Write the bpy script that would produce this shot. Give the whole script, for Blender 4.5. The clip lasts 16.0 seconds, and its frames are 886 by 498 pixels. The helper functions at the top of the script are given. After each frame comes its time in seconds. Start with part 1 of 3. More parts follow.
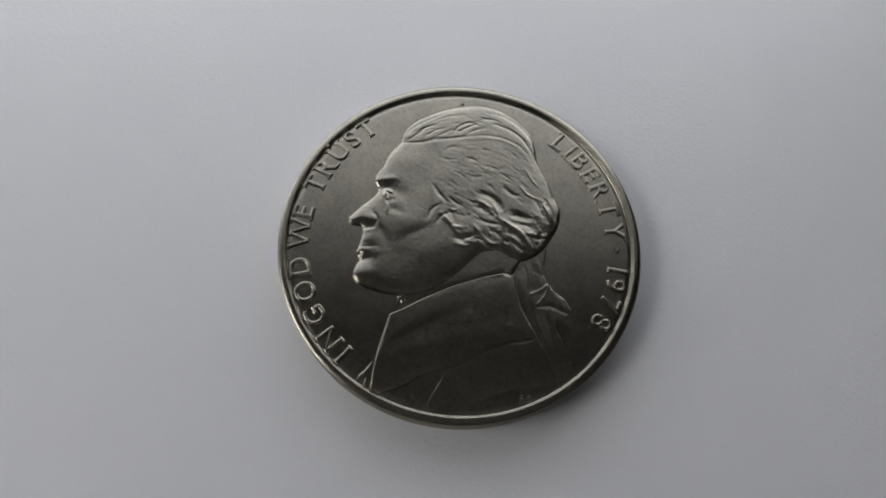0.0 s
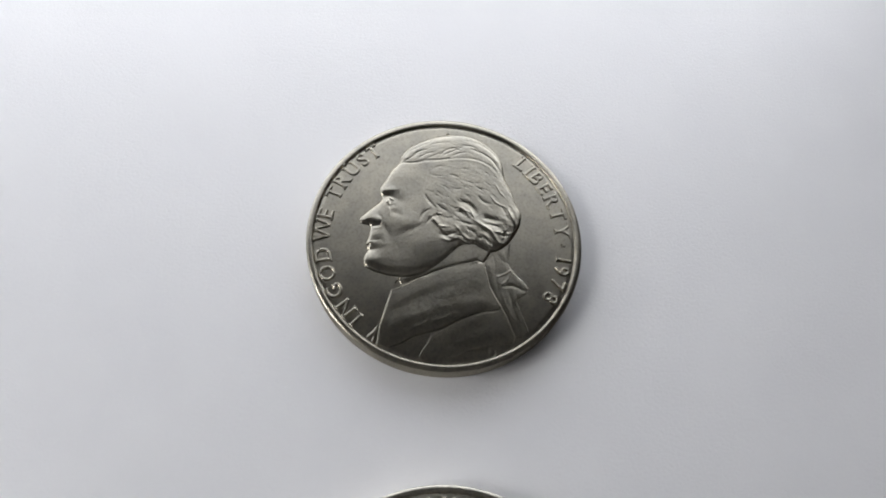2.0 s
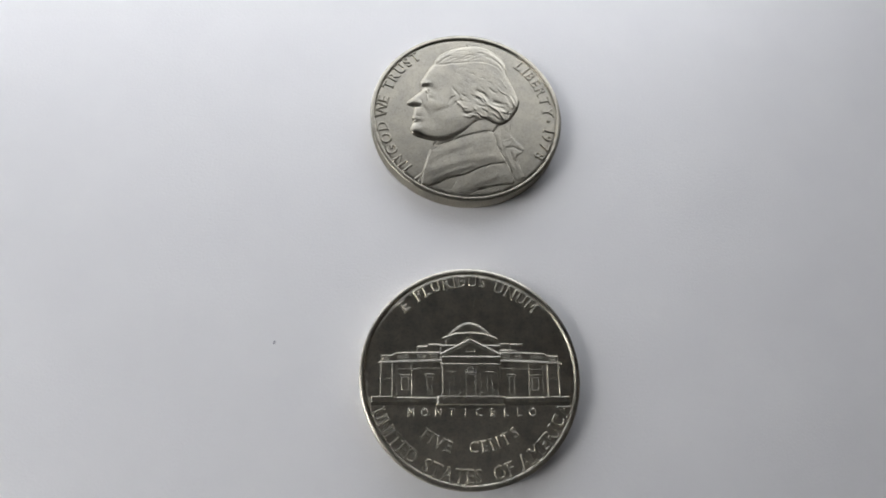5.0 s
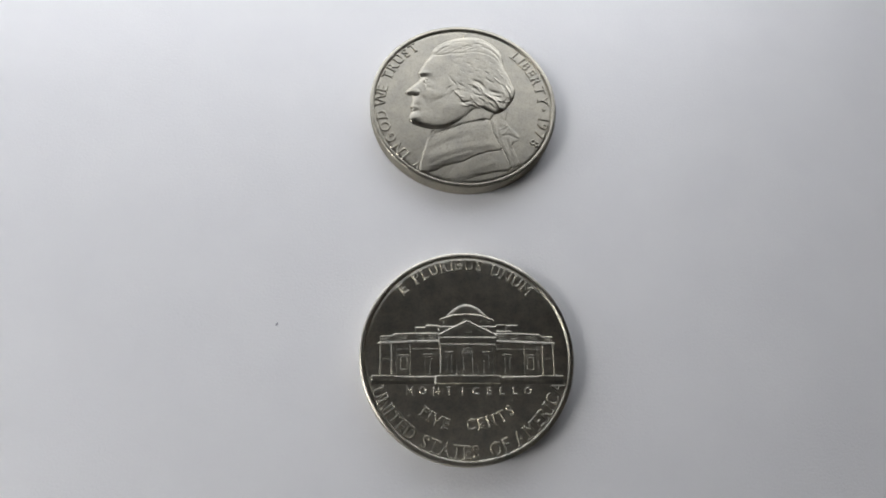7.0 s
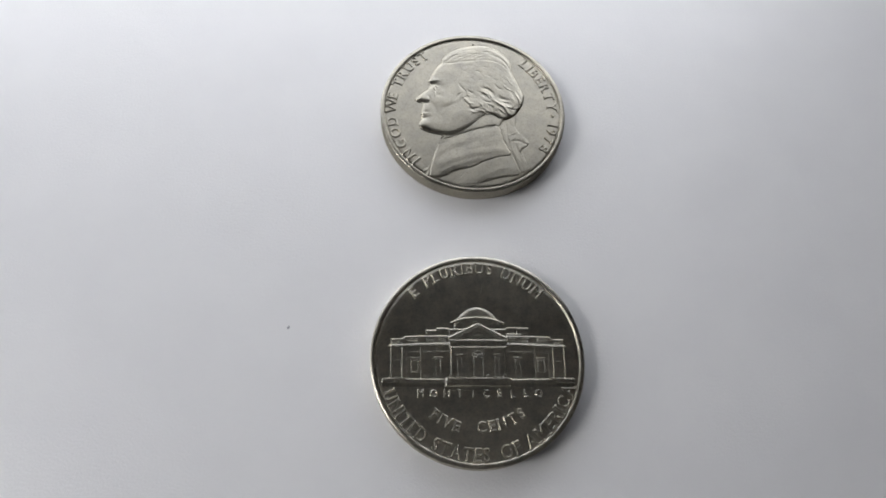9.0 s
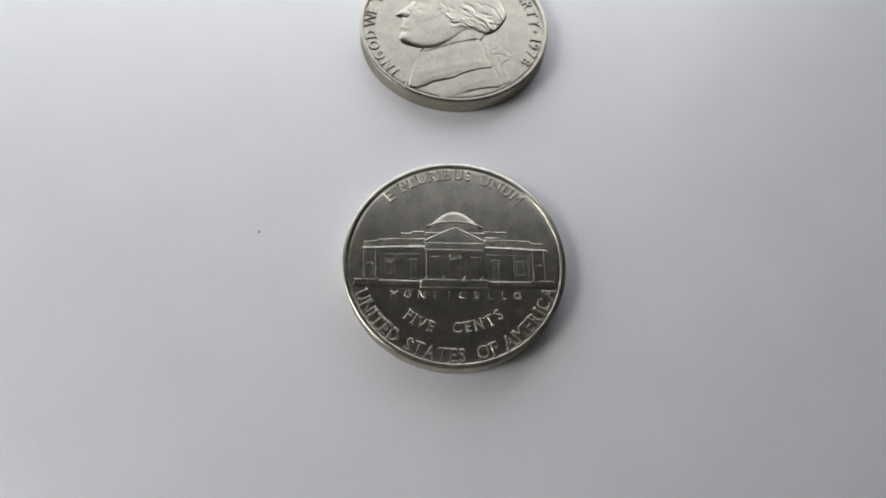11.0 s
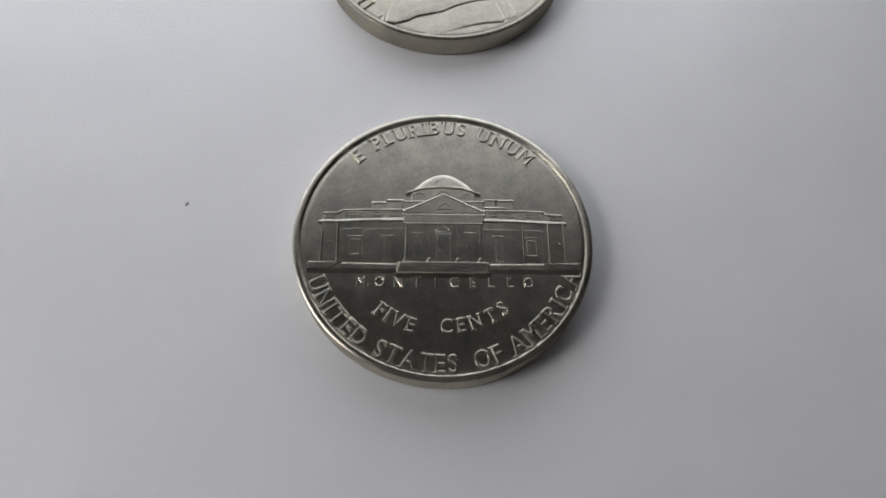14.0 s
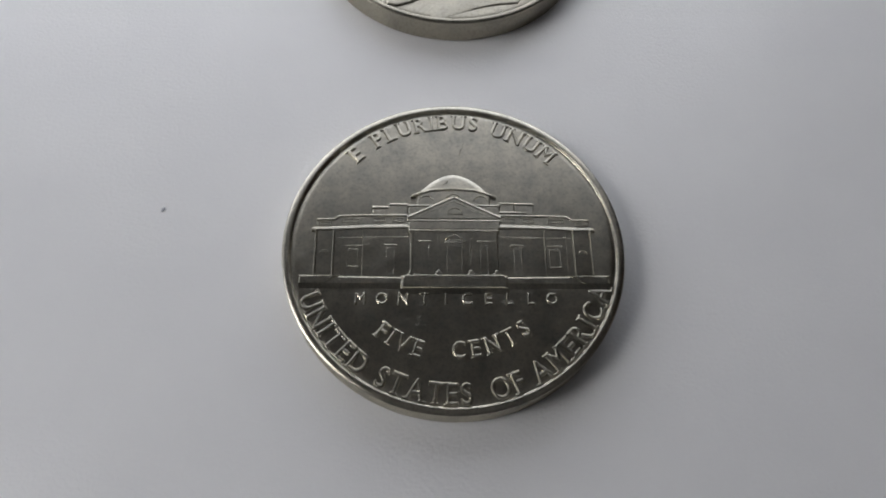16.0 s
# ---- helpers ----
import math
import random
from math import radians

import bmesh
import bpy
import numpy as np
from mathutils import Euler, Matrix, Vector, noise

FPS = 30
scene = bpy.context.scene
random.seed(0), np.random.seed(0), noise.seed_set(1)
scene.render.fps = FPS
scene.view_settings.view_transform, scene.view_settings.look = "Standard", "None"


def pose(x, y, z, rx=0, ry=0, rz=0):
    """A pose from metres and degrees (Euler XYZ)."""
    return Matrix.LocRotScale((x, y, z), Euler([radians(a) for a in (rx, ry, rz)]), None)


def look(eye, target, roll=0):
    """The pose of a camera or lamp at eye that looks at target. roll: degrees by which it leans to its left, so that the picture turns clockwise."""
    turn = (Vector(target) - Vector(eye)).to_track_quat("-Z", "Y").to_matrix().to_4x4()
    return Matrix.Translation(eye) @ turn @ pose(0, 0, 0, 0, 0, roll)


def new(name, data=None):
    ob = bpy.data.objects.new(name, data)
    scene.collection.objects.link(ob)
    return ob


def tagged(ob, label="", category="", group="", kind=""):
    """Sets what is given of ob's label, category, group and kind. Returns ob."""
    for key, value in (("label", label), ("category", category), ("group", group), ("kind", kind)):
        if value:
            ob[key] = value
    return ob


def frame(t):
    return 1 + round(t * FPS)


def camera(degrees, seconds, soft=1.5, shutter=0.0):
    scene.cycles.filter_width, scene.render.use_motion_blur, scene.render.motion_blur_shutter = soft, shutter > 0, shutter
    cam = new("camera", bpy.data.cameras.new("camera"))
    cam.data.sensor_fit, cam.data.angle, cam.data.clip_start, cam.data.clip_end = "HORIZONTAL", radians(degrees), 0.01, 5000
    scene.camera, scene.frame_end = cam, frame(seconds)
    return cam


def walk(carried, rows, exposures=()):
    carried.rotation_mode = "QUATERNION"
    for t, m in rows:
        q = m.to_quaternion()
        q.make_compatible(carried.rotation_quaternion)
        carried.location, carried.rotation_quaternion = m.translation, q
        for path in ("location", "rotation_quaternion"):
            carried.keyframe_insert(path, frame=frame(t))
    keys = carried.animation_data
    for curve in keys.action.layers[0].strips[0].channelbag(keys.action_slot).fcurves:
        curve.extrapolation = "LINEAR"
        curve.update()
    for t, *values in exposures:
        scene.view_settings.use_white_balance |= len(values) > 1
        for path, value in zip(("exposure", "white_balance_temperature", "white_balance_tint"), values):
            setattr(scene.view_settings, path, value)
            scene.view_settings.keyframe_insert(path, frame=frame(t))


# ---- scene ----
MM = 0.001  # coins are laid out in millimetres
COIN_GAP = 28.75  # mm from the middle of one coin to the middle of the other

# ---- camera and walk: seconds, x y z in mm, turn in degrees ----
cam = camera(66.54, 16.0, soft=2.0)
ROWS = [
    (0, -2.56, -14.80, 38.44, 21.20, -2.50, 0.35),
    (0.5, -2.61, -15.38, 38.52, 22.04, -3.15, 0.01),
    (1, -3.01, -16.51, 41.00, 22.61, -3.62, -0.08),
    (1.5, -2.99, -18.59, 44.98, 23.18, -3.63, 0.07),
    (2, -3.26, -21.93, 48.95, 23.81, -3.86, 0.28),
    (2.5, -4.16, -24.71, 52.22, 23.61, -4.18, 0.07),
    (3, -5.23, -28.11, 55.19, 23.68, -4.53, -0.24),
    (3.5, -5.76, -31.77, 57.46, 22.34, -4.98, -0.48),
    (4, -7.06, -35.08, 59.78, 22.14, -4.71, -0.30),
    (4.5, -7.27, -37.11, 62.55, 21.15, -4.83, -0.26),
    (5, -7.70, -40.74, 65.98, 21.00, -4.48, -0.07),
    (5.2, -7.78, -41.64, 66.80, 20.98, -4.40, -0.06),
    (7.5, -7.38, -42.80, 67.27, 20.88, -4.33, -0.16),
    (8, -7.73, -42.84, 66.93, 20.99, -4.73, -0.20),
    (8.2, -7.66, -43.27, 67.14, 21.29, -4.51, -0.16),
    (10.3, -4.93, -49.47, 66.50, 23.43, -2.67, 0.08),
    (10.5, -4.01, -51.72, 66.06, 23.46, -3.10, 0.14),
    (11, -4.31, -54.34, 60.42, 24.39, -3.23, 0.27),
    (11.5, -3.57, -55.50, 58.97, 25.29, -3.10, 0.50),
    (12, -3.18, -54.96, 55.36, 26.13, -2.94, 0.23),
    (12.5, -2.48, -54.36, 52.36, 26.66, -2.84, 0.00),
    (13, -2.03, -53.26, 49.22, 26.41, -2.47, 0.20),
    (13.5, -1.74, -51.86, 47.66, 26.50, -2.48, 0.28),
    (14, -1.47, -50.71, 44.32, 26.15, -2.04, 0.21),
    (14.5, -1.76, -49.60, 42.57, 26.26, -1.86, 0.15),
    (15, -1.52, -48.53, 40.38, 26.25, -2.03, -0.07),
    (15.5, -1.70, -48.05, 39.47, 26.09, -1.82, -0.11),
    (16, -1.86, -47.30, 39.39, 25.86, -1.78, 0.02),
]
EXPOSURES = [(0.0, -0.84), (0.5, -0.82), (1.0, -0.48), (1.5, -0.24), (2.0, -0.13), (3.5, -0.22), (5.0, -0.13), (8.0, -0.13), (11.0, -0.12), (12.5, -0.25), (14.0, -0.33), (16.0, -0.38)]
walk(cam, [(t, pose(MM * x, MM * y, MM * z, rx, ry, rz)) for t, x, y, z, rx, ry, rz in ROWS], EXPOSURES)

# ---- world, sun, lamps added in unseen openings ----
SUN_EL, SUN_AZ = 42.0, 189.0  # degrees above the table, and anticlockwise from +x
world = bpy.data.worlds.new("hazy_sky")
world.use_nodes = True
scene.world = world
sky = world.node_tree.nodes.new("ShaderNodeTexSky")
sky.sky_type, sky.sun_disc = "NISHITA", False
sky.sun_elevation, sky.sun_rotation = radians(SUN_EL), radians(90 - SUN_AZ)
world.node_tree.links.new(sky.outputs[0], world.node_tree.nodes["Background"].inputs[0])
world.node_tree.nodes["Background"].inputs[1].default_value = 0.08
sun = new("sun", bpy.data.lights.new("sun", "SUN"))
sun.data.energy, sun.data.angle, sun.data.color = 0.95, radians(20), (1.0, 0.985, 0.965)
sun_from = Vector((math.cos(radians(SUN_AZ)) * math.cos(radians(SUN_EL)), math.sin(radians(SUN_AZ)) * math.cos(radians(SUN_EL)), math.sin(radians(SUN_EL))))
sun.matrix_world = look(sun_from * 5, (0, 0, 0))

# an added, unseen niche that shapes the light, in metres: the paper lies at z = 0 on its board
X0, X1, Y0, Y1, Z0, Z1 = -0.17, 0.34, -0.22, 0.062, -0.0002, 0.34
WIN_N = (-0.15, 0.075, 0.008, 0.124)  # x, x, z, z of the opening ahead
WIN_W = (-0.13, 0.045, 0.012, 0.26)  # y, y, z, z of the opening on the west side


def added_lamp(name, eye, target, width, height, radiance, colour):
    lamp = new(name, bpy.data.lights.new(name, "AREA"))
    lamp.data.shape, lamp.data.size, lamp.data.size_y = "RECTANGLE", width, height
    lamp.data.energy, lamp.data.color = radiance * math.pi * width * height, colour
    lamp.matrix_world = look(eye, target)
    return lamp


SKY = (0.925, 0.945, 1.0)
_x, _w = (WIN_N[0] + WIN_N[1]) / 2, WIN_N[1] - WIN_N[0] - 0.01
# added lamps, balanced to grade the paper and light the relief edges
added_lamp("window_light_low", (_x, Y1 + 0.002, 0.031), (_x, 0, 0.031), _w, 0.042, 3.1, SKY)
added_lamp("window_light_high", (_x, Y1 + 0.002, 0.087), (_x, 0, 0.087), _w, 0.068, 1.4, SKY)
_y = (WIN_W[0] + WIN_W[1]) / 2
added_lamp("window_light_side", (X0 - 0.002, _y, 0.062), (0, _y, 0.062), WIN_W[1] - WIN_W[0] - 0.01, 0.09, 1.35, SKY)


# ---- materials ----
def material(name):
    mat = bpy.data.materials.new(name)
    mat.use_nodes = True
    return mat, mat.node_tree.nodes, mat.node_tree.links, mat.node_tree.nodes["Principled BSDF"]


def coords(nodes, links, scale):
    tc, mp = nodes.new("ShaderNodeTexCoord"), nodes.new("ShaderNodeMapping")
    links.new(tc.outputs["Object"], mp.inputs["Vector"])
    mp.inputs["Scale"].default_value = scale if isinstance(scale, tuple) else (scale,) * 3
    return mp.outputs["Vector"]


def noise_tex(nodes, links, vec, scale, detail=4, rough=0.55):
    n = nodes.new("ShaderNodeTexNoise")
    n.inputs["Scale"].default_value, n.inputs["Detail"].default_value, n.inputs["Roughness"].default_value = scale, detail, rough
    links.new(vec, n.inputs["Vector"])
    return n.outputs["Fac"]


def ramp(nodes, links, fac, stops):
    r = nodes.new("ShaderNodeValToRGB")
    while len(r.color_ramp.elements) < len(stops):
        r.color_ramp.elements.new(0.5)
    for el, (at, c) in zip(r.color_ramp.elements, stops):
        el.position, el.color = at, (*c, 1) if isinstance(c, tuple) else (c, c, c, 1)
    links.new(fac, r.inputs["Fac"])
    return r.outputs["Color"]


def bump(nodes, links, height, bsdf, strength, distance, under=None):
    b = nodes.new("ShaderNodeBump")
    b.inputs["Strength"].default_value, b.inputs["Distance"].default_value = strength, distance
    links.new(height, b.inputs["Height"])
    if under:
        links.new(under, b.inputs["Normal"])
    links.new(b.outputs["Normal"], bsdf.inputs["Normal"])
    return b.outputs["Normal"]


def coin_metal(name, tone, seed, rough_lo, rough_hi, stained, relief):
    """Worn cupronickel: satin field, dull stains, fine handling scratches."""
    mat, nodes, links, bsdf = material(name)
    nodes.remove(bsdf)
    bsdf = nodes.new("ShaderNodeBsdfAnisotropic")
    bsdf.distribution = "BECKMANN"
    dust, mixed = nodes.new("ShaderNodeBsdfDiffuse"), nodes.new("ShaderNodeMixShader")
    dust.inputs["Color"].default_value = (0.5, 0.48, 0.45, 1)
    links.new(bsdf.outputs[0], mixed.inputs[1])
    links.new(dust.outputs[0], mixed.inputs[2])
    links.new(mixed.outputs[0], nodes["Material Output"].inputs["Surface"])
    vec = coords(nodes, links, 1000.0)
    off = nodes.new("ShaderNodeVectorMath")
    off.inputs[1].default_value = (seed, seed * 2, 0)
    links.new(vec, off.inputs[0])
    vec = off.outputs[0]
    links.new(ramp(nodes, links, noise_tex(nodes, links, vec, 6.0, 1, 0.5), [(0.735, 0.0), (0.77, 0.45)]), mixed.inputs[0])
    stain = noise_tex(nodes, links, vec, 0.55, 6, 0.62)
    dark = tuple(c * k for c, k in zip(tone, (stained, stained + 0.02, stained + 0.05)))
    grain = ramp(nodes, links, noise_tex(nodes, links, vec, 5.0, 5, 0.75), [(0.34, 0.72), (0.5, 0.95), (0.66, 1.0)])
    mix = nodes.new("ShaderNodeVectorMath")
    mix.operation = "MULTIPLY"
    links.new(ramp(nodes, links, stain, [(0.3, dark), (0.62, tone)]), mix.inputs[0])
    links.new(grain, mix.inputs[1])
    links.new(mix.outputs[0], bsdf.inputs["Color"])
    links.new(ramp(nodes, links, noise_tex(nodes, links, vec, 1.4, 6, 0.6), [(0.3, rough_lo), (0.72, rough_hi)]), bsdf.inputs["Roughness"])
    under = bump(nodes, links, noise_tex(nodes, links, vec, 7.0, 5, 0.7), bsdf, relief, 0.03 * MM)
    pits = ramp(nodes, links, noise_tex(nodes, links, vec, 5.5, 2, 0.5), [(0.68, 0.5), (0.75, 0.0)])
    under = bump(nodes, links, pits, bsdf, 0.25, 0.03 * MM, under)
    for turn, thin in ((35, 8.0), (-20, 10.0), (80, 7.0), (145, 9.0)):
        stretched = nodes.new("ShaderNodeMapping")
        stretched.inputs["Rotation"].default_value, stretched.inputs["Scale"].default_value = (0, 0, radians(turn)), (0.5, thin, 1.0)
        links.new(vec, stretched.inputs["Vector"])
        hair = ramp(nodes, links, noise_tex(nodes, links, stretched.outputs[0], 1.1, 2, 0.5), [(0.66, 0.5), (0.72, 0.0)])
        under = bump(nodes, links, hair, bsdf, 0.12, 0.02 * MM, under)
    bump(nodes, links, noise_tex(nodes, links, vec, 0.7, 2, 0.5), bsdf, 0.03, 0.1 * MM, under)
    return mat


def plain(name, lo, hi, scale, rough=0.7, relief=0.2, size=0.002):
    mat, nodes, links, bsdf = material(name)
    vec = coords(nodes, links, 1.0)
    links.new(ramp(nodes, links, noise_tex(nodes, links, vec, scale, 6), [(0.35, lo), (0.65, hi)]), bsdf.inputs["Base Color"])
    bsdf.inputs["Roughness"].default_value = rough
    bump(nodes, links, noise_tex(nodes, links, vec, scale * 14, 4), bsdf, relief, size)
    return mat


def paper_stock():
    """Matt white drawing paper: felt-like tooth, faint mottling."""
    mat, nodes, links, bsdf = material("white_paper")
    vec = coords(nodes, links, 1000.0)
    links.new(ramp(nodes, links, noise_tex(nodes, links, vec, 0.12, 5), [(0.3, (0.80, 0.80, 0.815)), (0.7, (0.83, 0.83, 0.84))]), bsdf.inputs["Base Color"])
    bsdf.inputs["Roughness"].default_value = 0.40
    bsdf.inputs["Specular IOR Level"].default_value = 0.8
    tooth = noise_tex(nodes, links, vec, 4.0, 4, 0.6)
    n1 = bump(nodes, links, tooth, bsdf, 0.46, 0.08 * MM)
    bump(nodes, links, noise_tex(nodes, links, vec, 0.11, 3, 0.5), bsdf, 0.10, 1.0 * MM, n1)
    return mat


M_OBV = coin_metal("satin_cupronickel", (0.455, 0.422, 0.346), 3.0, 0.285, 0.33, 0.80, 0.075)
M_REV = coin_metal("worn_cupronickel", (0.66, 0.618, 0.52), 41.0, 0.30, 0.37, 0.66, 0.12)
M_PAPER = paper_stock()
M_WOOD = plain("oiled_oak", (0.16, 0.09, 0.045), (0.26, 0.15, 0.075), 8.0, 0.45)
# tones of the added, unseen shell, set for what the coins mirror
M_WALL = plain("dark_unseen_wall", (0.09, 0.087, 0.08), (0.12, 0.115, 0.108), 3.0)
M_PLASTER = plain("grey_unseen_wall", (0.15, 0.147, 0.142), (0.19, 0.186, 0.18), 4.0)
M_PANEL = plain("warm_brown_unseen_wall", (0.16, 0.095, 0.05), (0.22, 0.135, 0.075), 9.0, 0.6)
M_CEIL = plain("white_unseen_ceiling", (0.74, 0.73, 0.71), (0.8, 0.79, 0.77), 5.0)
M_FRAME = plain("white_frame_paint", (0.74, 0.74, 0.72), (0.8, 0.8, 0.78), 6.0, 0.4)
M_LINT = plain("grey_lint", (0.33, 0.33, 0.37), (0.42, 0.42, 0.46), 900.0, 0.9)
M_GLASS, _n, _l, _b = material("window_glass")
_b.inputs["Transmission Weight"].default_value, _b.inputs["Roughness"].default_value, _b.inputs["IOR"].default_value = 1.0, 0.0, 1.45


# ---- mesh helpers ----
FIELD = 1.73  # mm: the level of the coins' fields
def part(name, bm, mat, parent=None, label="", smooth=False, turn=True):
    me = bpy.data.meshes.new(name)
    if turn:
        bmesh.ops.recalc_face_normals(bm, faces=bm.faces)
    bm.to_mesh(me)
    bm.free()
    me.materials.append(mat)
    for p in me.polygons:
        p.use_smooth = smooth
    ob = new(name, me)
    if parent:
        ob.parent = parent
    return tagged(ob, label)


def box(bm, x0, y0, z0, x1, y1, z1):
    made = bmesh.ops.create_cube(bm, size=1, matrix=Matrix.LocRotScale(((x0 + x1) / 2, (y0 + y1) / 2, (z0 + z1) / 2), None, (x1 - x0, y1 - y0, z1 - z0)))
    return made["verts"]


def block(name, x0, y0, z0, x1, y1, z1, mat, parent=None):
    bm = bmesh.new()
    box(bm, x0, y0, z0, x1, y1, z1)
    return part(name, bm, mat, parent)


def inset(pts, by):
    """The outline pts (anticlockwise), moved inwards by that much."""
    out, n = [], len(pts)
    for i in range(n):
        a, b, c = (Vector(pts[k % n]) for k in (i - 1, i, i + 1))
        d1, d2 = (b - a).normalized(), (c - b).normalized()
        n1, n2 = Vector((-d1.y, d1.x)), Vector((-d2.y, d2.x))
        m = n1 + n2
        m *= by / max(0.35, m.dot(n1))
        out.append(b + m)
    return out


def prism(bm, pts, z0, z1, taper=0.04):
    """A struck form: outline in mm, walls that lean in towards a rounded top."""
    area = sum(a[0] * b[1] - b[0] * a[1] for a, b in zip(pts, list(pts[1:]) + [pts[0]]))
    pts = [tuple(p) for p in (pts if area > 0 else list(pts)[::-1])]
    h = z1 - max(z0, FIELD)
    girth = sum(math.dist(a, b) for a, b in zip(pts, pts[1:] + [pts[0]]))
    t = min(0.44 * abs(area) / girth, max(taper, 0.7 * h))
    levels = [(0, z0), (t * 0.1, z1 - h * 0.65), (t * 0.35, z1 - h * 0.28), (t * 0.65, z1 - h * 0.09), (t, z1)]
    rings = [[bm.verts.new((p[0] * MM, p[1] * MM, z * MM)) for p in inset(pts, by)] for by, z in levels]
    n = len(pts)
    for low, up in zip(rings, rings[1:]):
        for i in range(n):
            bm.faces.new((low[i], low[(i + 1) % n], up[(i + 1) % n], up[i]))
    bm.faces.new(rings[-1])


def rect(x0, y0, x1, y1):
    return [(x0, y0), (x1, y0), (x1, y1), (x0, y1)]


def stroke(a, b, w):
    """The outline of a straight bar from a to b, w wide."""
    a, b = Vector(a), Vector(b)
    d = (b - a).normalized() * w / 2
    n = Vector((-d.y, d.x))
    return [tuple(a - n), tuple(b - n), tuple(b + n), tuple(a + n)]


def lathe(name, profile, mat, parent, steps=240, label=""):
    bm = bmesh.new()
    rings = []
    for r, z in profile:
        if r == 0:
            rings.append([bm.verts.new((0, 0, z * MM))] * steps)
        else:
            rings.append([bm.verts.new((r * MM * math.cos(2 * math.pi * k / steps), r * MM * math.sin(2 * math.pi * k / steps), z * MM)) for k in range(steps)])
    for a, b in zip(rings, rings[1:]):
        for k in range(steps):
            j = (k + 1) % steps
            quad = []
            for v in (a[k], a[j], b[j], b[k]):
                if v not in quad:
                    quad.append(v)
            if len(quad) > 2:
                bm.faces.new(quad)
    return part(name, bm, mat, parent, label, smooth=True)


# ---- unseen shell added round the paper to block and bounce light ----
def shell():
    t = 0.03
    tagged(block("sill_board", X0 - t, Y0 - t, Z0 - 0.024, X1 + t, Y1 + t, Z0, M_WOOD), "unseen oiled oak board, added under a sheet of paper", "window sill", kind="structure")
    tagged(block("ceiling", X0 - t, Y0 - t, Z1, X1 + t, Y1 + t, Z1 + t, M_CEIL), "unseen low white ceiling, added to brighten what the coins reflect", "ceiling", kind="structure")
    tagged(block("wall_south", X0 - t, Y0 - t, Z0, X1 + t, Y0, Z1, M_PLASTER), "unseen plain grey wall, added to set the bounced light", "wall", kind="structure")
    tagged(block("wall_east", X1, Y0, Z0, X1 + t, Y1, Z1, M_PANEL), "unseen plain warm brown wall, added to warm the bounced light", "wall", kind="structure")
    x0, x1, z0, z1 = WIN_N
    bm = bmesh.new()
    box(bm, X0 - t, Y1, Z0, X1 + t, Y1 + t, z0)
    box(bm, X0 - t, Y1, z0, x0, Y1 + t, z1)
    box(bm, x1, Y1, z0, X1 + t, Y1 + t, z1)
    box(bm, X0 - t, Y1, z1, X1 + t, Y1 + t, Z1)
    tagged(part("wall_north", bm, M_WALL), "unseen plain dark grey wall, added round an opening to shape the light", "wall", kind="structure")
    y0, y1, z0, z1 = WIN_W
    bm = bmesh.new()
    box(bm, X0 - t, Y0, Z0, X0, Y1, z0)
    box(bm, X0 - t, Y0, z0, X0, y0, z1)
    box(bm, X0 - t, y1, z0, X0, Y1, z1)
    box(bm, X0 - t, Y0, z1, X0, Y1, Z1)
    tagged(part("wall_west", bm, M_WALL), "unseen plain dark grey wall, added round an opening to shape the light", "wall", kind="structure")


def window(name, m, width, height):
    """A window added out of view, in the x-z plane of m, seen from its -y side, two panes."""
    root = tagged(new(name), "unseen white-framed window with two clear panes, added to shape the light", "window", kind="structure")
    root.matrix_world = m
    f = 0.012
    for nm, x0, z0, x1, z1 in (("frame_side", 0, 0, f, height), ("frame_side", width - f, 0, width, height), ("frame_side", f, 0, width - f, f),
                               ("frame_side", f, height - f, width - f, height), ("mullion", width / 2 - f / 2, f, width / 2 + f / 2, height - f)):
        block(nm, x0, 0.008, z0, x1, 0.024, z1, M_FRAME, root)
    for x0, x1 in ((f, width / 2 - f / 2), (width / 2 + f / 2, width - f)):
        block("pane", x0, 0.014, f, x1, 0.017, height - f, M_GLASS, root).visible_shadow = False
    return root


shell()
# both windows are additions out of view, sized to shape sun and lamps
window("window_1", pose(WIN_N[0], Y1, WIN_N[2]), WIN_N[1] - WIN_N[0], WIN_N[3] - WIN_N[2])
window("window_2", pose(X0, WIN_W[0], WIN_W[2], 0, 0, 90), WIN_W[1] - WIN_W[0], WIN_W[3] - WIN_W[2])


def paper_sheet():
    bm = bmesh.new()
    box(bm, -0.135, -0.155, -0.0002, 0.162, 0.055, 0)
    ob = part("sheet_of_paper", bm, M_PAPER)
    return tagged(ob, "smooth white sheet of paper lying under two coins", "paper")


paper_sheet()

# ---- coins ----


def coin_blank(label, mat, group, rim=1.951):
    root = tagged(new("coin"), label, "coin", group)
    lathe("body", [(0, 0.22), (9.9, 0.22), (10.1, 0.005), (10.42, 0.005), (10.50, 0.04), (10.56, 0.09), (10.59, 0.15), (10.605, 0.24), (10.606, 0.34), (10.606, 1.55), (10.60, 1.60), (10.3, 1.65), (10.2, FIELD), (9.7, FIELD), (0, FIELD)], mat, root)
    lathe("raised_rim", [(10.02, FIELD - 0.05), (10.08, FIELD + 0.002), (10.11, FIELD + 0.012), (10.13, FIELD + 0.05), (10.15, rim - 0.045), (10.175, rim - 0.016), (10.20, rim - 0.006), (10.25, rim - 0.001), (10.31, rim), (10.38, rim - 0.005), (10.45, rim - 0.016), (10.51, rim - 0.034), (10.56, rim - 0.06), (10.595, rim - 0.08), (10.606, rim - 0.13), (10.608, rim - 0.2), (10.608, 1.54), (10.60, 1.52)], mat, root)
    return root


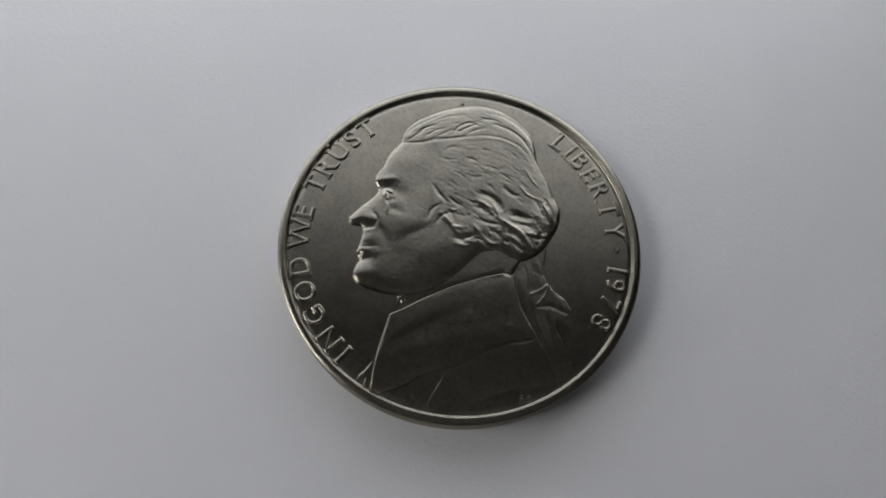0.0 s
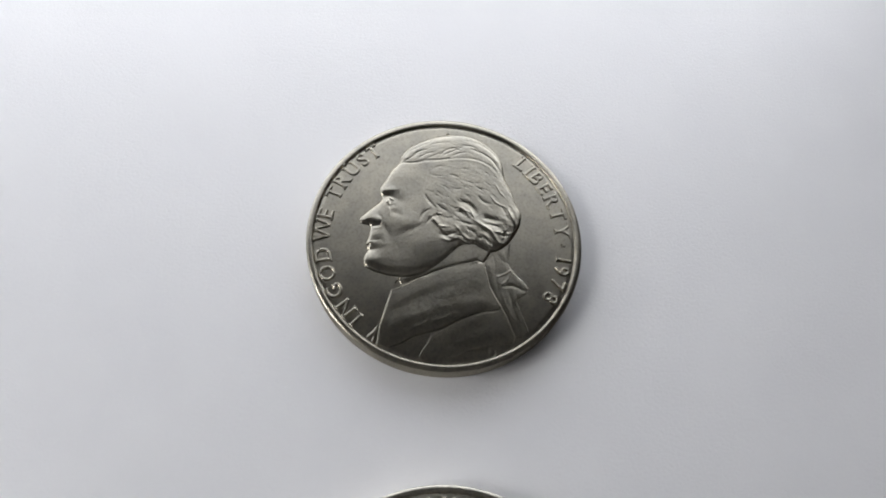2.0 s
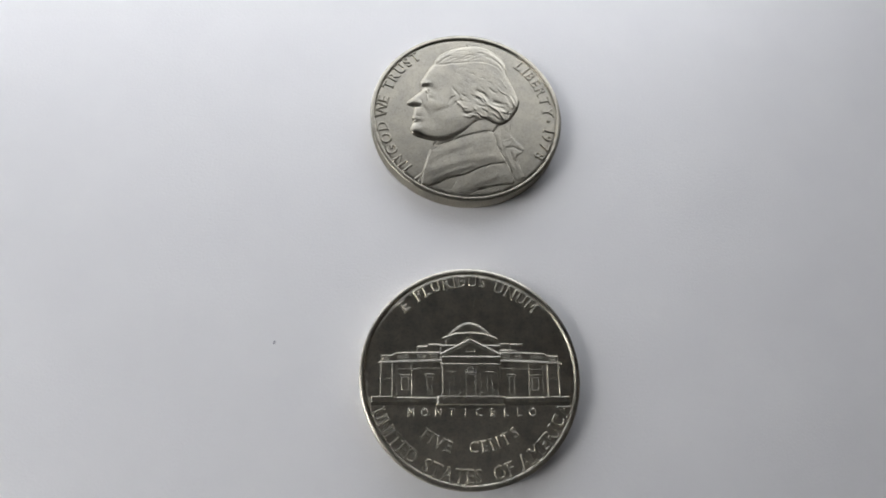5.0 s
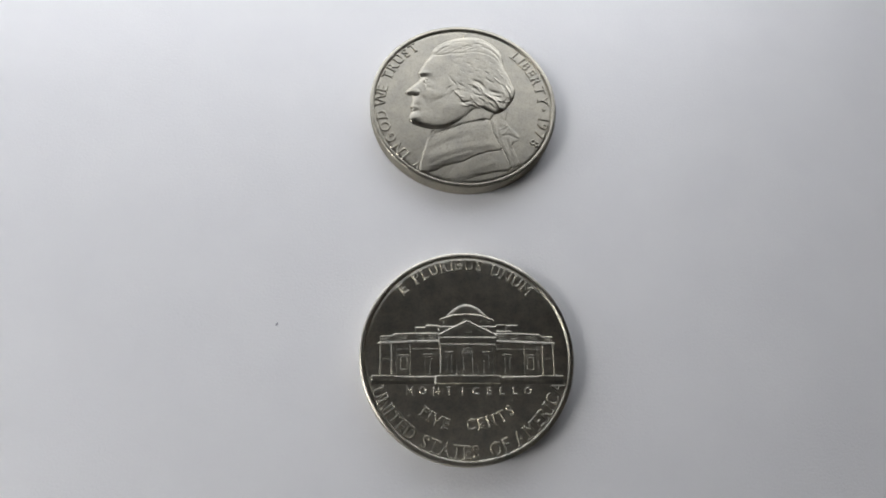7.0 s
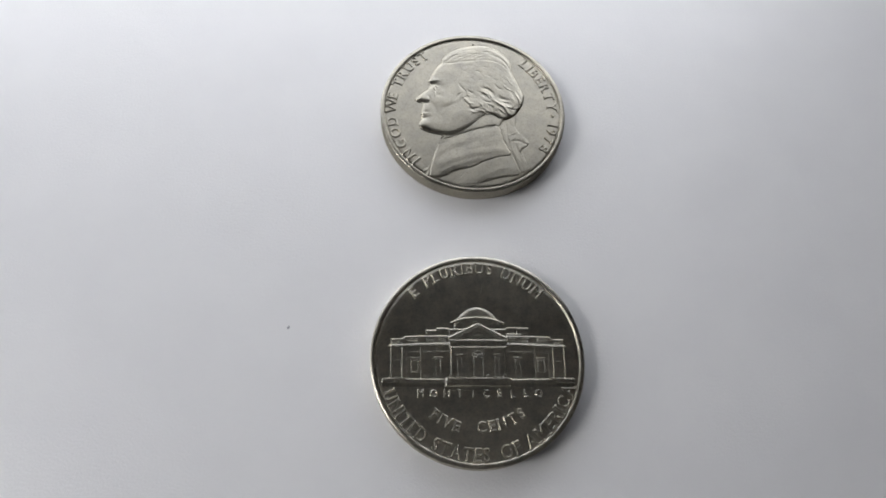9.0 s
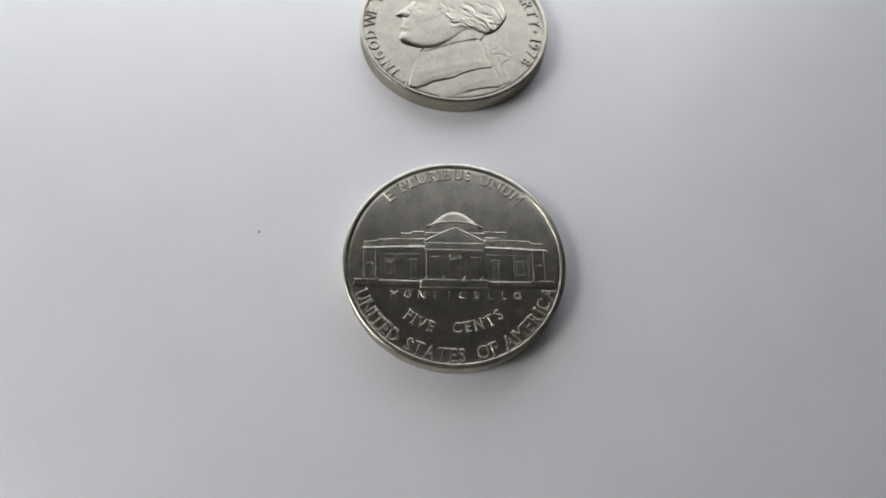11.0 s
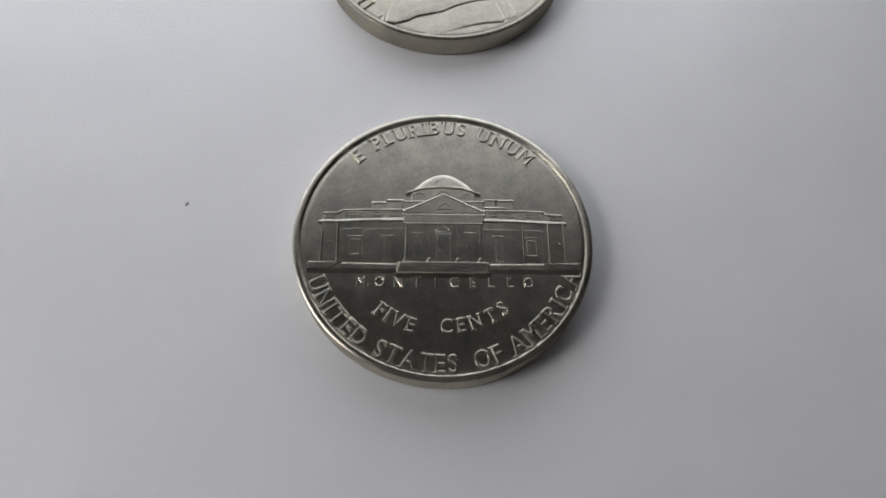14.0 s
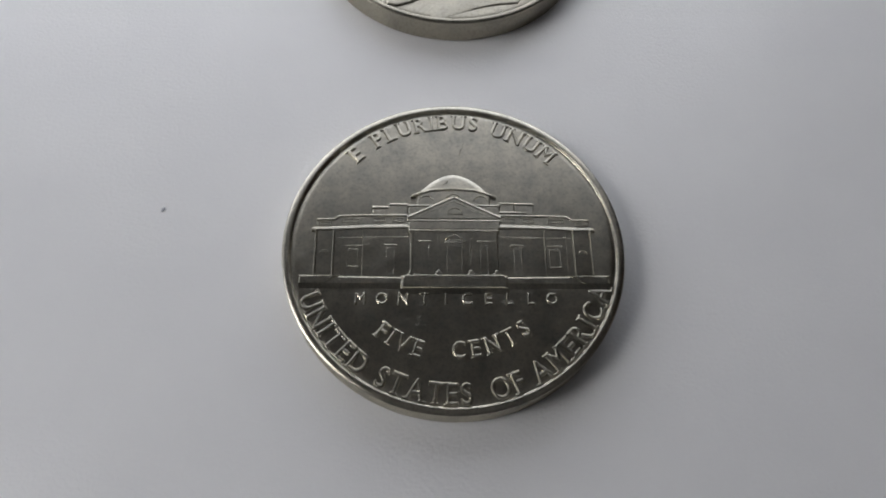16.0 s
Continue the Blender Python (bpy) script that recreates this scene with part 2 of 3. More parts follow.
GLYPHS = {}
# serif bars: (x as a share of the letter's width, 0 foot or 1 head)
SERIFS = {"I": ((0.5, 0), (0.5, 1)), "N": ((0.08, 0), (0.08, 1), (0.92, 1)), "T": ((0.5, 0),), "L": ((0.1, 0), (0.1, 1)), "E": ((0.1, 0), (0.1, 1)), "F": ((0.12, 0), (0.1, 1)),
          "D": ((0.1, 0), (0.1, 1)), "B": ((0.1, 0), (0.1, 1)), "R": ((0.1, 0), (0.1, 1), (0.92, 0)), "P": ((0.12, 0), (0.1, 1)), "U": ((0.1, 1), (0.9, 1)), "M": ((0.07, 0), (0.93, 0), (0.1, 1), (0.9, 1)),
          "W": ((0.05, 1), (0.5, 1), (0.95, 1)), "A": ((0.06, 0), (0.94, 0)), "Y": ((0.5, 0), (0.06, 1), (0.94, 1)), "V": ((0.06, 1), (0.94, 1)), "1": ((0.62, 0),)}


def glyph(ch):
    """One raised letter, one unit high, from the built-in font: points (x, y, height 0..1), faces, width."""
    if ch in GLYPHS:
        return GLYPHS[ch]
    cu = bpy.data.curves.new("letter", "FONT")
    cu.body, cu.extrude, cu.bevel_depth, cu.bevel_resolution, cu.offset, cu.resolution_u = ch, 0.004, 0.05, 2, -0.02, 6
    ob = bpy.data.objects.new("letter", cu)
    scene.collection.objects.link(ob)
    me = ob.evaluated_get(bpy.context.evaluated_depsgraph_get()).to_mesh()
    pts = np.array([v.co[:] for v in me.vertices])
    faces = [tuple(p.vertices) for p in me.polygons]
    ob.to_mesh_clear()
    bpy.data.objects.remove(ob)
    bpy.data.curves.remove(cu)
    lo, hi = pts.min(0), pts.max(0)
    pts = (pts - (lo[0], lo[1], 0)) / np.array((hi[1] - lo[1], hi[1] - lo[1], hi[2]))
    GLYPHS[ch] = pts, faces, float(pts[:, 0].max())
    return GLYPHS[ch]


def add_letter(bm, ch, m, height, squeeze, tall, serif=True):
    """m takes the letter's plane (x along the line, y up, middle of its foot at 0) to the coin, in mm."""
    pts, faces, w = glyph(ch)
    w *= squeeze * height
    if ch == "W":
        for a, b in (((-0.5, 1), (-0.25, 0.04)), ((-0.25, 0.04), (0, 1)), ((0, 1), (0.25, 0.04)), ((0.25, 0.04), (0.5, 1))):
            bar = [m @ Vector((px, py, 0)) for px, py in stroke((a[0] * w, a[1] * height), (b[0] * w, b[1] * height), 0.16 * height)]
            prism(bm, [(p.x, p.y) for p in bar], FIELD - 0.03, FIELD + tall, 0.03)
        faces = []
    vs = []
    for x, y, z in pts:
        p = m @ Vector((x * squeeze * height - w / 2, y * height, 0))
        vs.append(bm.verts.new((p.x * MM, p.y * MM, (FIELD - 0.01 + z * (tall + 0.01)) * MM)))
    for f in faces:
        try:
            bm.faces.new([vs[i] for i in f])
        except ValueError:
            pass
    for sx, head in SERIFS.get(ch, ()) if serif else ():
        cx, y0 = (sx - 0.5) * w, height * (0.95 if head else 0.05)
        half = 0.17 * height
        bar = [m @ Vector((px, py, 0)) for px, py in stroke((cx - half, y0), (cx + half, y0), 0.12 * height)]
        prism(bm, [(p.x, p.y) for p in bar], FIELD - 0.03, FIELD + tall * 0.85, 0.03 * height)


def arc_word(word, root, mat, a0, a1, radius, height, squeeze, outward, tall=0.15):
    """A word whose first and last letters stand at the angles a0 and a1, its letters' middles at that radius."""
    bm = bmesh.new()
    widths = [glyph(c)[2] for c in word]
    gap = 0.28
    at = [0.0]
    for a, b in zip(widths, widths[1:]):
        at.append(at[-1] + (a + b) / 2 + gap)
    for c, s in zip(word, at):
        ang = radians(a0 + (a1 - a0) * s / max(at[-1], 0.001))
        foot = radius - height / 2 if outward else radius + height / 2
        turn = ang - math.pi / 2 if outward else ang + math.pi / 2
        m = Matrix.Translation((foot * math.cos(ang), foot * math.sin(ang), 0)) @ Matrix.Rotation(turn, 4, "Z")
        add_letter(bm, c, m, height, squeeze, tall)
    return part("inscription", bm, mat, root, turn=False)


def line_word(word, root, mat, x0, x1, y, height, squeeze, tall=0.12):
    bm = bmesh.new()
    for k, c in enumerate(word):
        add_letter(bm, c, Matrix.Translation((x0 + (x1 - x0) * k / (len(word) - 1), y - height / 2, 0)), height, squeeze, tall, serif=False)
    return part("inscription", bm, mat, root, turn=False)


# -- relief of a bust, worked as a height field --
def smooth_line(pts, closed=True, steps=6):
    """A Catmull-Rom curve through the points."""
    P = [np.array(p, float) for p in pts]
    n, out = len(P), []
    for i in range(n if closed else n - 1):
        a, b, c, e = (P[k % n] if closed else P[min(max(k, 0), n - 1)] for k in (i - 1, i, i + 1, i + 2))
        for s in range(steps):
            u = s / steps
            out.append(0.5 * (2 * b + (c - a) * u + (2 * a - 5 * b + 4 * c - e) * u * u + (3 * b - a - 3 * c + e) * u ** 3))
    if not closed:
        out.append(P[-1])
    return np.array(out)


def far_from(X, Y, line, closed):
    best = np.full(X.shape, 1e9)
    L = list(line) + ([line[0]] if closed else [])
    for a, b in zip(L, L[1:]):
        d = b - a
        u = np.clip(((X - a[0]) * d[0] + (Y - a[1]) * d[1]) / max(d @ d, 1e-9), 0, 1)
        best = np.minimum(best, (X - a[0] - u * d[0]) ** 2 + (Y - a[1] - u * d[1]) ** 2)
    return np.sqrt(best)


def signed(X, Y, pts, smooth=True):
    """How deep a point lies inside an outline (minus: outside)."""
    line = smooth_line(pts) if smooth else np.array(pts, float)
    inside = np.zeros(X.shape, bool)
    for a, b in zip(line, np.roll(line, -1, 0)):
        cross = (a[1] > Y) != (b[1] > Y)
        with np.errstate(divide="ignore", invalid="ignore"):
            inside ^= cross & (X < (b[0] - a[0]) * (Y - a[1]) / (b[1] - a[1]) + a[0])
    d = far_from(X, Y, line, True)
    return np.where(inside, d, -d)


def swell(d, width):
    """0 outside, a rounded shoulder that is full at that depth."""
    u = np.clip(d / width, 0, 1)
    return np.sqrt(np.clip(1 - (1 - u) ** 2, 0, 1))


def step(d, width):
    u = np.clip(d / width + 0.5, 0, 1)
    return u * u * (3 - 2 * u)


def blob(X, Y, x, y, rx, ry=None, turn=0):
    c, s = math.cos(radians(turn)), math.sin(radians(turn))
    u, v = (X - x) * c + (Y - y) * s, -(X - x) * s + (Y - y) * c
    return np.exp(-(u / rx) ** 2 - (v / (ry or rx)) ** 2)


def soft_noise(X, Y, seed):
    """Smooth value noise of unit cell, -1..1."""
    rng = np.random.RandomState(seed)
    g = rng.uniform(-1, 1, (64, 64))
    xi, yi = np.floor(X).astype(int), np.floor(Y).astype(int)
    u, v = X - xi, Y - yi
    u, v = u * u * (3 - 2 * u), v * v * (3 - 2 * v)
    a, b, c, e = (g[(xi + i) % 64, (yi + j) % 64] for i, j in ((0, 0), (1, 0), (0, 1), (1, 1)))
    return (a * (1 - u) + b * u) * (1 - v) + (c * (1 - u) + e * u) * v


FOREHEAD = [(-3.7, 6.5), (-4.35, 5.65), (-4.75, 4.75), (-5.1, 4.25), (-5.2, 3.7), (-5.0, 3.2), (-5.15, 2.8)]
NOSE = [(-5.95, 2.05), (-6.55, 1.4), (-6.65, 1.1), (-6.45, 0.88), (-5.9, 0.75), (-5.8, 0.35)]
MOUTH = [(-5.9, -0.3), (-6.05, -0.8), (-5.85, -0.95), (-6.0, -1.1), (-5.88, -1.35), (-6.05, -1.65)]
JAW = [(-6.20, -2.14), (-6.11, -2.55), (-5.78, -2.85), (-5.00, -3.14), (-4.03, -3.38), (-3.01, -3.43), (-2.06, -3.25), (-1.00, -2.72), (0.13, -1.91), (1.12, -1.02), (2.11, -0.69)]
NAPE = [(2.83, -1.09), (3.48, -1.22), (4.29, -0.92), (4.98, -0.30), (5.67, 0.75), (5.92, 1.49), (5.96, 2.16)]
CROWN = [(5.65, 2.9), (5.35, 3.85), (5.05, 4.6), (4.75, 5.4), (4.65, 6.3), (4.4, 7.2), (3.9, 7.9), (3.2, 8.55), (2.3, 9.05), (1.25, 9.3), (0.2, 9.2), (-0.9, 8.95), (-1.95, 8.5), (-3.0, 7.85), (-3.6, 7.05)]
HAIRLINE = [(-3.7, 6.5), (-2.9, 6.75), (-1.9, 6.5), (-1.35, 5.4), (-1.8, 3.5), (-1.7, 2.0), (-0.95, 1.1), (-0.4, 0.5), (0.1, -0.2), (1.2, -0.45), (2.3, -1.1)]
COLLAR = [(-4.03, -4.51), (-3.18, -4.13), (-2.12, -3.55), (-0.52, -2.81), (1.10, -2.27), (2.44, -1.97), (2.96, -2.06), (3.16, -2.98), (3.41, -4.05), (3.79, -4.86), (4.14, -5.57), (3.94, -5.83), (2.61, -6.07), (1.04, -6.67), (-0.15, -7.37), (-1.13, -7.69), (-2.29, -8.05), (-3.10, -8.57), (-4.14, -8.95), (-4.96, -8.78), (-4.84, -7.53), (-4.66, -6.75), (-4.36, -5.64)]
NECK = [(-3.72, -3.28), (-3.32, -3.94), (-2.12, -3.48), (-0.52, -2.78), (2.41, -1.94), (2.89, -2.13), (3.59, -0.97), (2.13, 0.06), (-1.17, -1.77)]
QUEUE = [(3.94, -0.43), (5.05, -0.30), (4.90, -1.19), (4.79, -2.06), (5.06, -2.64), (5.45, -3.14), (5.92, -3.47), (6.30, -4.13), (6.11, -4.49), (5.51, -4.93), (5.40, -5.23), (5.67, -5.96), (6.02, -6.97), (6.17, -7.53), (5.65, -7.94), (5.18, -7.95), (4.86, -7.08), (4.55, -6.27), (4.15, -5.50), (3.79, -4.86), (3.41, -4.05), (3.16, -2.98), (2.96, -2.13), (3.16, -0.98)]
LAPEL = [(-0.83, -7.16), (1.05, -5.88), (2.64, -5.21), (3.85, -4.93), (4.21, -5.57), (4.55, -6.27), (4.86, -7.08), (5.18, -7.95), (4.94, -8.38), (3.77, -8.51), (2.59, -8.77), (1.36, -9.18), (0.39, -9.55), (-0.82, -10.06), (-1.41, -10.10), (-1.87, -9.48), (-1.58, -8.91), (-1.13, -8.21)]
CRAVAT = [(-5.74, -8.34), (-5.58, -7.97), (-5.17, -7.57), (-4.88, -7.22), (-4.92, -7.78), (-5.08, -8.75), (-5.36, -8.63), (-5.21, -8.09), (-5.48, -8.15)]


def bust(root, mat):
    n = 480
    ax = np.linspace(-7.0, 6.9, n)
    ay = np.linspace(-10.0, 9.7, int(n * 19.7 / 13.9))
    X, Y = np.meshgrid(ax, ay)
    rng = np.random.RandomState(77)
    wob = 0.06 * soft_noise(X * 1.5 + 9, Y * 1.5, 5)
    head = signed(X, Y, FOREHEAD + NOSE + MOUTH + JAW + NAPE + CROWN)
    hair = signed(X + wob, Y + wob, HAIRLINE + NAPE + CROWN)
    collar, lapel, neck, queue, cravat = (signed(X, Y, line, False) for line in (COLLAR, LAPEL, NECK, QUEUE, CRAVAT))
    coat = np.maximum(collar, lapel)

    def add(to, line, width, height, taper=True, mask=None):
        """A raised (or, minus, a sunk) line that dies out at both ends."""
        P = smooth_line(line, False, 4)
        m = 3 * width + 0.1
        i0, i1 = np.searchsorted(ax, (P[:, 0].min() - m, P[:, 0].max() + m))
        j0, j1 = np.searchsorted(ay, (P[:, 1].min() - m, P[:, 1].max() + m))
        w = slice(j0, j1), slice(i0, i1)
        d = far_from(X[w], Y[w], P, False)
        k = height * np.exp(-(d / width) ** 2)
        if taper:
            run = P[-1] - P[0]
            u = np.clip(((X[w] - P[0, 0]) * run[0] + (Y[w] - P[0, 1]) * run[1]) / max(run @ run, 1e-6), 0, 1)
            k = k * (0.25 + 3 * u * (1 - u))
        to[w] += k if mask is None else k * mask[w]

    def lump(to, x, y, rx, ry, turn, height):
        to += height * blob(X, Y, x, y, rx, ry, turn)

    form = 0.07 * swell(head, 0.16) + 0.11 * swell(head, 0.62) + 0.06 * swell(head, 1.5) + 0.07 * swell(head, 3.4)
    face = np.zeros(X.shape)
    # brow, eye, nose, mouth, chin and cheek
    lump(face, -4.48, 3.84, 0.62, 0.24, 8, 0.055)
    lump(face, -4.63, 3.27, 0.45, 0.26, -20, -0.06)
    lump(face, -3.81, 3.02, 0.75, 0.42, -30, -0.045)
    add(face, [(-4.55, 2.78), (-4.46, 3.08), (-4.18, 2.98)], 0.09, 0.065, False)
    add(face, [(-4.45, 2.86), (-4.40, 2.56)], 0.07, 0.06, False)
    add(face, [(-4.46, 2.33), (-4.38, 2.00), (-4.37, 1.56)], 0.075, 0.055)
    add(face, [(-4.36, 2.37), (-4.13, 2.49), (-3.86, 2.46)], 0.12, -0.02)
    lump(face, -3.88, 1.83, 0.5, 0.22, -25, -0.025)
    lump(face, -5.35, 1.21, 0.42, 0.36, 0, 0.075)
    add(face, [(-6.08, 0.62), (-5.56, 0.66), (-5.16, 0.71), (-4.98, 1.00)], 0.11, -0.055)
    add(face, [(-5.17, 1.65), (-4.96, 1.29), (-4.97, 0.93)], 0.12, -0.045)
    lump(face, -5.81, 1.71, 0.35, 0.55, -40, 0.03)
    lump(face, -5.46, -0.05, 0.42, 0.26, 0, 0.025)
    add(face, [(-5.86, -0.55), (-5.37, -0.54), (-4.95, -0.50)], 0.09, -0.02)
    lump(face, -5.55, -0.83, 0.42, 0.24, 5, 0.028)
    add(face, [(-4.88, -0.64), (-4.83, -0.92), (-4.92, -1.16)], 0.10, 0.018)
    lump(face, -5.56, -1.31, 0.45, 0.2, 10, -0.045)
    lump(face, -5.55, -2.10, 0.62, 0.52, 0, 0.06)
    add(face, [(-4.91, 0.86), (-4.41, 0.08), (-4.25, -0.80)], 0.26, -0.035)
    lump(face, -3.12, 1.12, 1.0, 0.75, -15, 0.045)
    lump(face, -3.39, -1.13, 0.9, 0.9, 0, -0.03)
    lump(face, -1.51, -0.56, 1.5, 0.8, 20, 0.03)
    lump(face, -2.58, 0.48, 1.1, 0.25, 25, -0.02)
    lump(face, -3.98, 5.13, 0.9, 1.0, 0, 0.03)
    lump(face, -2.51, 4.01, 0.8, 0.9, 0, -0.025)
    face += 0.005 * soft_noise(X * 1.2, Y * 1.2, 3)
    # hair stands a little over the skin, thickest at the nape
    thick = step(hair - 0.05, 0.25)
    face += thick * (0.012 + 0.05 * step(1.2 - Y + 0.15 * X, 1.6))
    # the roll over the crown, parted from the skull by a valley that runs down to the nape
    ROLL = [(-3.74, 6.40), (-2.63, 6.39), (-1.51, 6.62), (-0.67, 6.73), (0.24, 6.88), (1.30, 6.99), (2.36, 6.90), (3.20, 6.56), (3.89, 6.02), (4.38, 5.17), (4.76, 4.48), (5.26, 3.95)]
    add(face, ROLL[:5], 0.09, -0.026, False)
    add(face, ROLL[4:], 0.10, -0.022)
    add(face, [(x + 0.05, y - 0.16) for x, y in ROLL[4:]], 0.10, 0.016)
    for line, w, d in (([(2.03, 7.87), (3.02, 7.49), (3.84, 6.82), (4.31, 6.04), (4.59, 5.29)], 0.09, -0.045), ([(1.69, 8.69), (2.76, 8.39), (3.67, 7.76), (4.31, 6.96), (4.63, 6.20), (4.77, 5.26), (5.15, 4.49), (5.58, 3.50), (5.82, 2.82)], 0.10, -0.045),
                       ([(-3.47, 6.72), (-3.07, 7.34), (-2.23, 7.90), (-1.24, 8.38)], 0.07, -0.03), ([(-2.63, 6.75), (-2.36, 7.32), (-1.87, 7.58), (-1.45, 7.68)], 0.07, -0.045), ([(-2.21, 6.76), (-1.59, 7.27), (-0.95, 7.45)], 0.07, -0.03),
                       ([(-0.53, 6.98), (-0.14, 7.56), (0.43, 7.86), (0.93, 7.96)], 0.075, -0.04), ([(-0.25, 7.15), (0.35, 7.49), (0.89, 7.75), (1.32, 7.93)], 0.06, -0.035), ([(0.46, 7.13), (1.10, 7.43), (1.60, 7.53)], 0.07, -0.03),
                       ([(-3.26, 6.53), (-2.78, 6.91), (-2.43, 7.32)], 0.06, -0.03), ([(-1.51, 6.82), (-0.88, 7.17), (-0.46, 7.42)], 0.06, -0.025), ([(-1.67, 7.96), (-0.71, 8.32), (0.25, 8.47)], 0.06, -0.018), ([(1.25, 8.13), (2.03, 8.16), (2.78, 7.81)], 0.06, -0.02)):
        add(face, line, w, d, True)
    # locks behind the temple and at the nape
    for line, w, d in (([(-1.65, 3.50), (-1.38, 3.05), (-1.03, 2.61), (-0.76, 2.24)], 0.11, -0.045), ([(-0.70, 2.73), (-0.36, 2.36), (0.01, 2.15)], 0.10, -0.04), ([(-1.96, 1.29), (-1.74, 1.88), (-1.34, 2.19)], 0.10, -0.04),
                       ([(-1.46, 1.01), (-1.13, 1.50), (-0.63, 1.69)], 0.11, -0.035), ([(1.04, 3.00), (1.72, 2.83), (2.18, 2.39), (2.51, 1.84)], 0.19, -0.075), ([(2.62, 3.42), (3.02, 3.01), (3.49, 2.84)], 0.12, -0.045),
                       ([(0.76, 2.17), (1.33, 1.96), (1.89, 1.46)], 0.12, -0.05), ([(2.84, 1.78), (3.51, 1.50), (4.25, 1.33)], 0.26, -0.085), ([(2.99, 1.12), (3.66, 0.99), (4.33, 0.82)], 0.16, -0.055),
                       ([(-0.43, 0.14), (0.14, 0.04), (0.67, 0.23)], 0.17, -0.075), ([(1.74, 0.55), (2.20, 0.34), (2.32, -0.12)], 0.12, -0.05), ([(0.92, 1.33), (1.55, 1.08), (2.28, 0.96)], 0.11, -0.04),
                       ([(4.41, 2.78), (4.72, 2.04), (4.96, 1.31)], 0.10, -0.04), ([(5.19, 2.50), (5.46, 1.84), (5.59, 1.22)], 0.10, -0.04), ([(2.96, -0.04), (3.44, -0.45), (3.76, -0.73)], 0.12, -0.04),
                       ([(4.39, 0.64), (4.63, 0.14), (4.54, -0.36)], 0.16, -0.06), ([(1.20, -0.08), (1.72, -0.42), (2.25, -0.48)], 0.13, -0.05), ([(-0.53, 1.69), (0.15, 1.49), (0.75, 1.65)], 0.10, -0.01),
                       ([(-0.98, 5.88), (-0.53, 6.13), (-0.01, 6.15)], 0.10, -0.02), ([(-1.22, 5.36), (-0.70, 5.22), (-0.32, 5.27)], 0.08, -0.02)):
        add(face, line, w, d)
    for line, w, d in (([(3.62, 3.52), (3.91, 3.11), (4.31, 2.82), (4.61, 2.71)], 0.065, 0.06), ([(4.82, 2.76), (5.00, 2.24), (5.25, 1.69), (5.39, 1.18), (5.53, 0.74)], 0.085, 0.07),
                       ([(2.16, 1.47), (2.92, 0.94), (3.48, 0.55), (3.79, 0.09), (4.04, -0.37), (4.30, -0.61)], 0.13, 0.085), ([(1.98, 2.27), (2.23, 1.54)], 0.07, 0.05), ([(3.88, 4.84), (4.13, 4.38), (4.36, 3.92), (4.75, 3.48)], 0.05, 0.035),
                       ([(-0.53, 0.82), (0.07, 0.76)], 0.10, 0.06), ([(0.74, 0.96), (1.14, 0.42)], 0.11, 0.045), ([(1.36, 0.11), (1.72, -0.21), (2.12, -0.27)], 0.10, 0.055), ([(-1.20, 1.75), (-0.86, 1.32), (-0.53, 1.04)], 0.10, 0.04),
                       ([(5.00, 4.40), (5.39, 3.72), (5.63, 3.08), (5.84, 2.07)], 0.07, 0.035), ([(3.81, 0.56), (4.31, 0.35), (4.68, 0.58)], 0.12, 0.05), ([(0.96, 2.55), (1.44, 2.33), (1.83, 1.90)], 0.10, 0.045),
                       ([(2.80, 0.32), (3.19, 0.04), (3.51, -0.45)], 0.10, 0.04), ([(-0.33, -0.25), (0.33, -0.38), (0.86, -0.16)], 0.12, 0.04)):
        add(face, line, w, d)
    for _ in range(190):  # strands combed back and down
        x, y = rng.uniform(-1.6, 5.5), rng.uniform(-0.6, 6.2)
        a = radians(-6 - 8.5 * (6.2 - y) - 5.5 * max(0.0, x - 1.0) + rng.uniform(-13, 13))
        q, b = rng.uniform(0.35, 1.1), rng.uniform(-0.25, 0.15)
        line = [(x, y), (x + q * 0.5 * math.cos(a), y + q * 0.5 * math.sin(a)), (x + q * math.cos(a + b), y + q * math.sin(a + b))]
        add(face, line, rng.uniform(0.04, 0.09), rng.choice((-1, -1, 0.6)) * rng.uniform(0.005, 0.018), True, thick)
    for _ in range(40):  # strands of the roll
        x = rng.uniform(-3.0, 4.0)
        y = 8.75 - 0.14 * (x - 0.8) ** 2 + rng.uniform(-1.3, 0.1)
        a = radians(26 - 13 * (x + 1.5) + rng.uniform(-10, 10))
        q = rng.uniform(0.4, 1.0)
        add(face, [(x, y), (x + q * 0.5 * math.cos(a), y + q * 0.5 * math.sin(a)), (x + q * math.cos(a - 0.25), y + q * math.sin(a - 0.25))], rng.uniform(0.04, 0.07), -rng.uniform(0.006, 0.018), True, thick)
    for _ in range(46):  # loose curls over the ear and nape
        x = rng.uniform(-0.9, 5.3)
        y = rng.uniform(-0.9, 2.4) + 0.08 * x
        a, q, b = rng.uniform(-1.1, 0.1), rng.uniform(0.3, 0.8), rng.uniform(-0.9, 0.9)
        add(face, [(x, y), (x + q * 0.5 * math.cos(a), y + q * 0.5 * math.sin(a)), (x + q * math.cos(a + b), y + q * math.sin(a + b))], rng.uniform(0.06, 0.11), rng.choice((-1, 1)) * rng.uniform(0.01, 0.03), True, thick)
    h = np.where(head > 0, np.maximum(form + 0.85 * face, 0.05), -0.02)
    # the neck comes level with the jaw towards the nape
    base = np.where(neck > 0, 0.045 * swell(neck, 0.3) + 0.15 * step(X + 1.3, 4.4), -0.02)
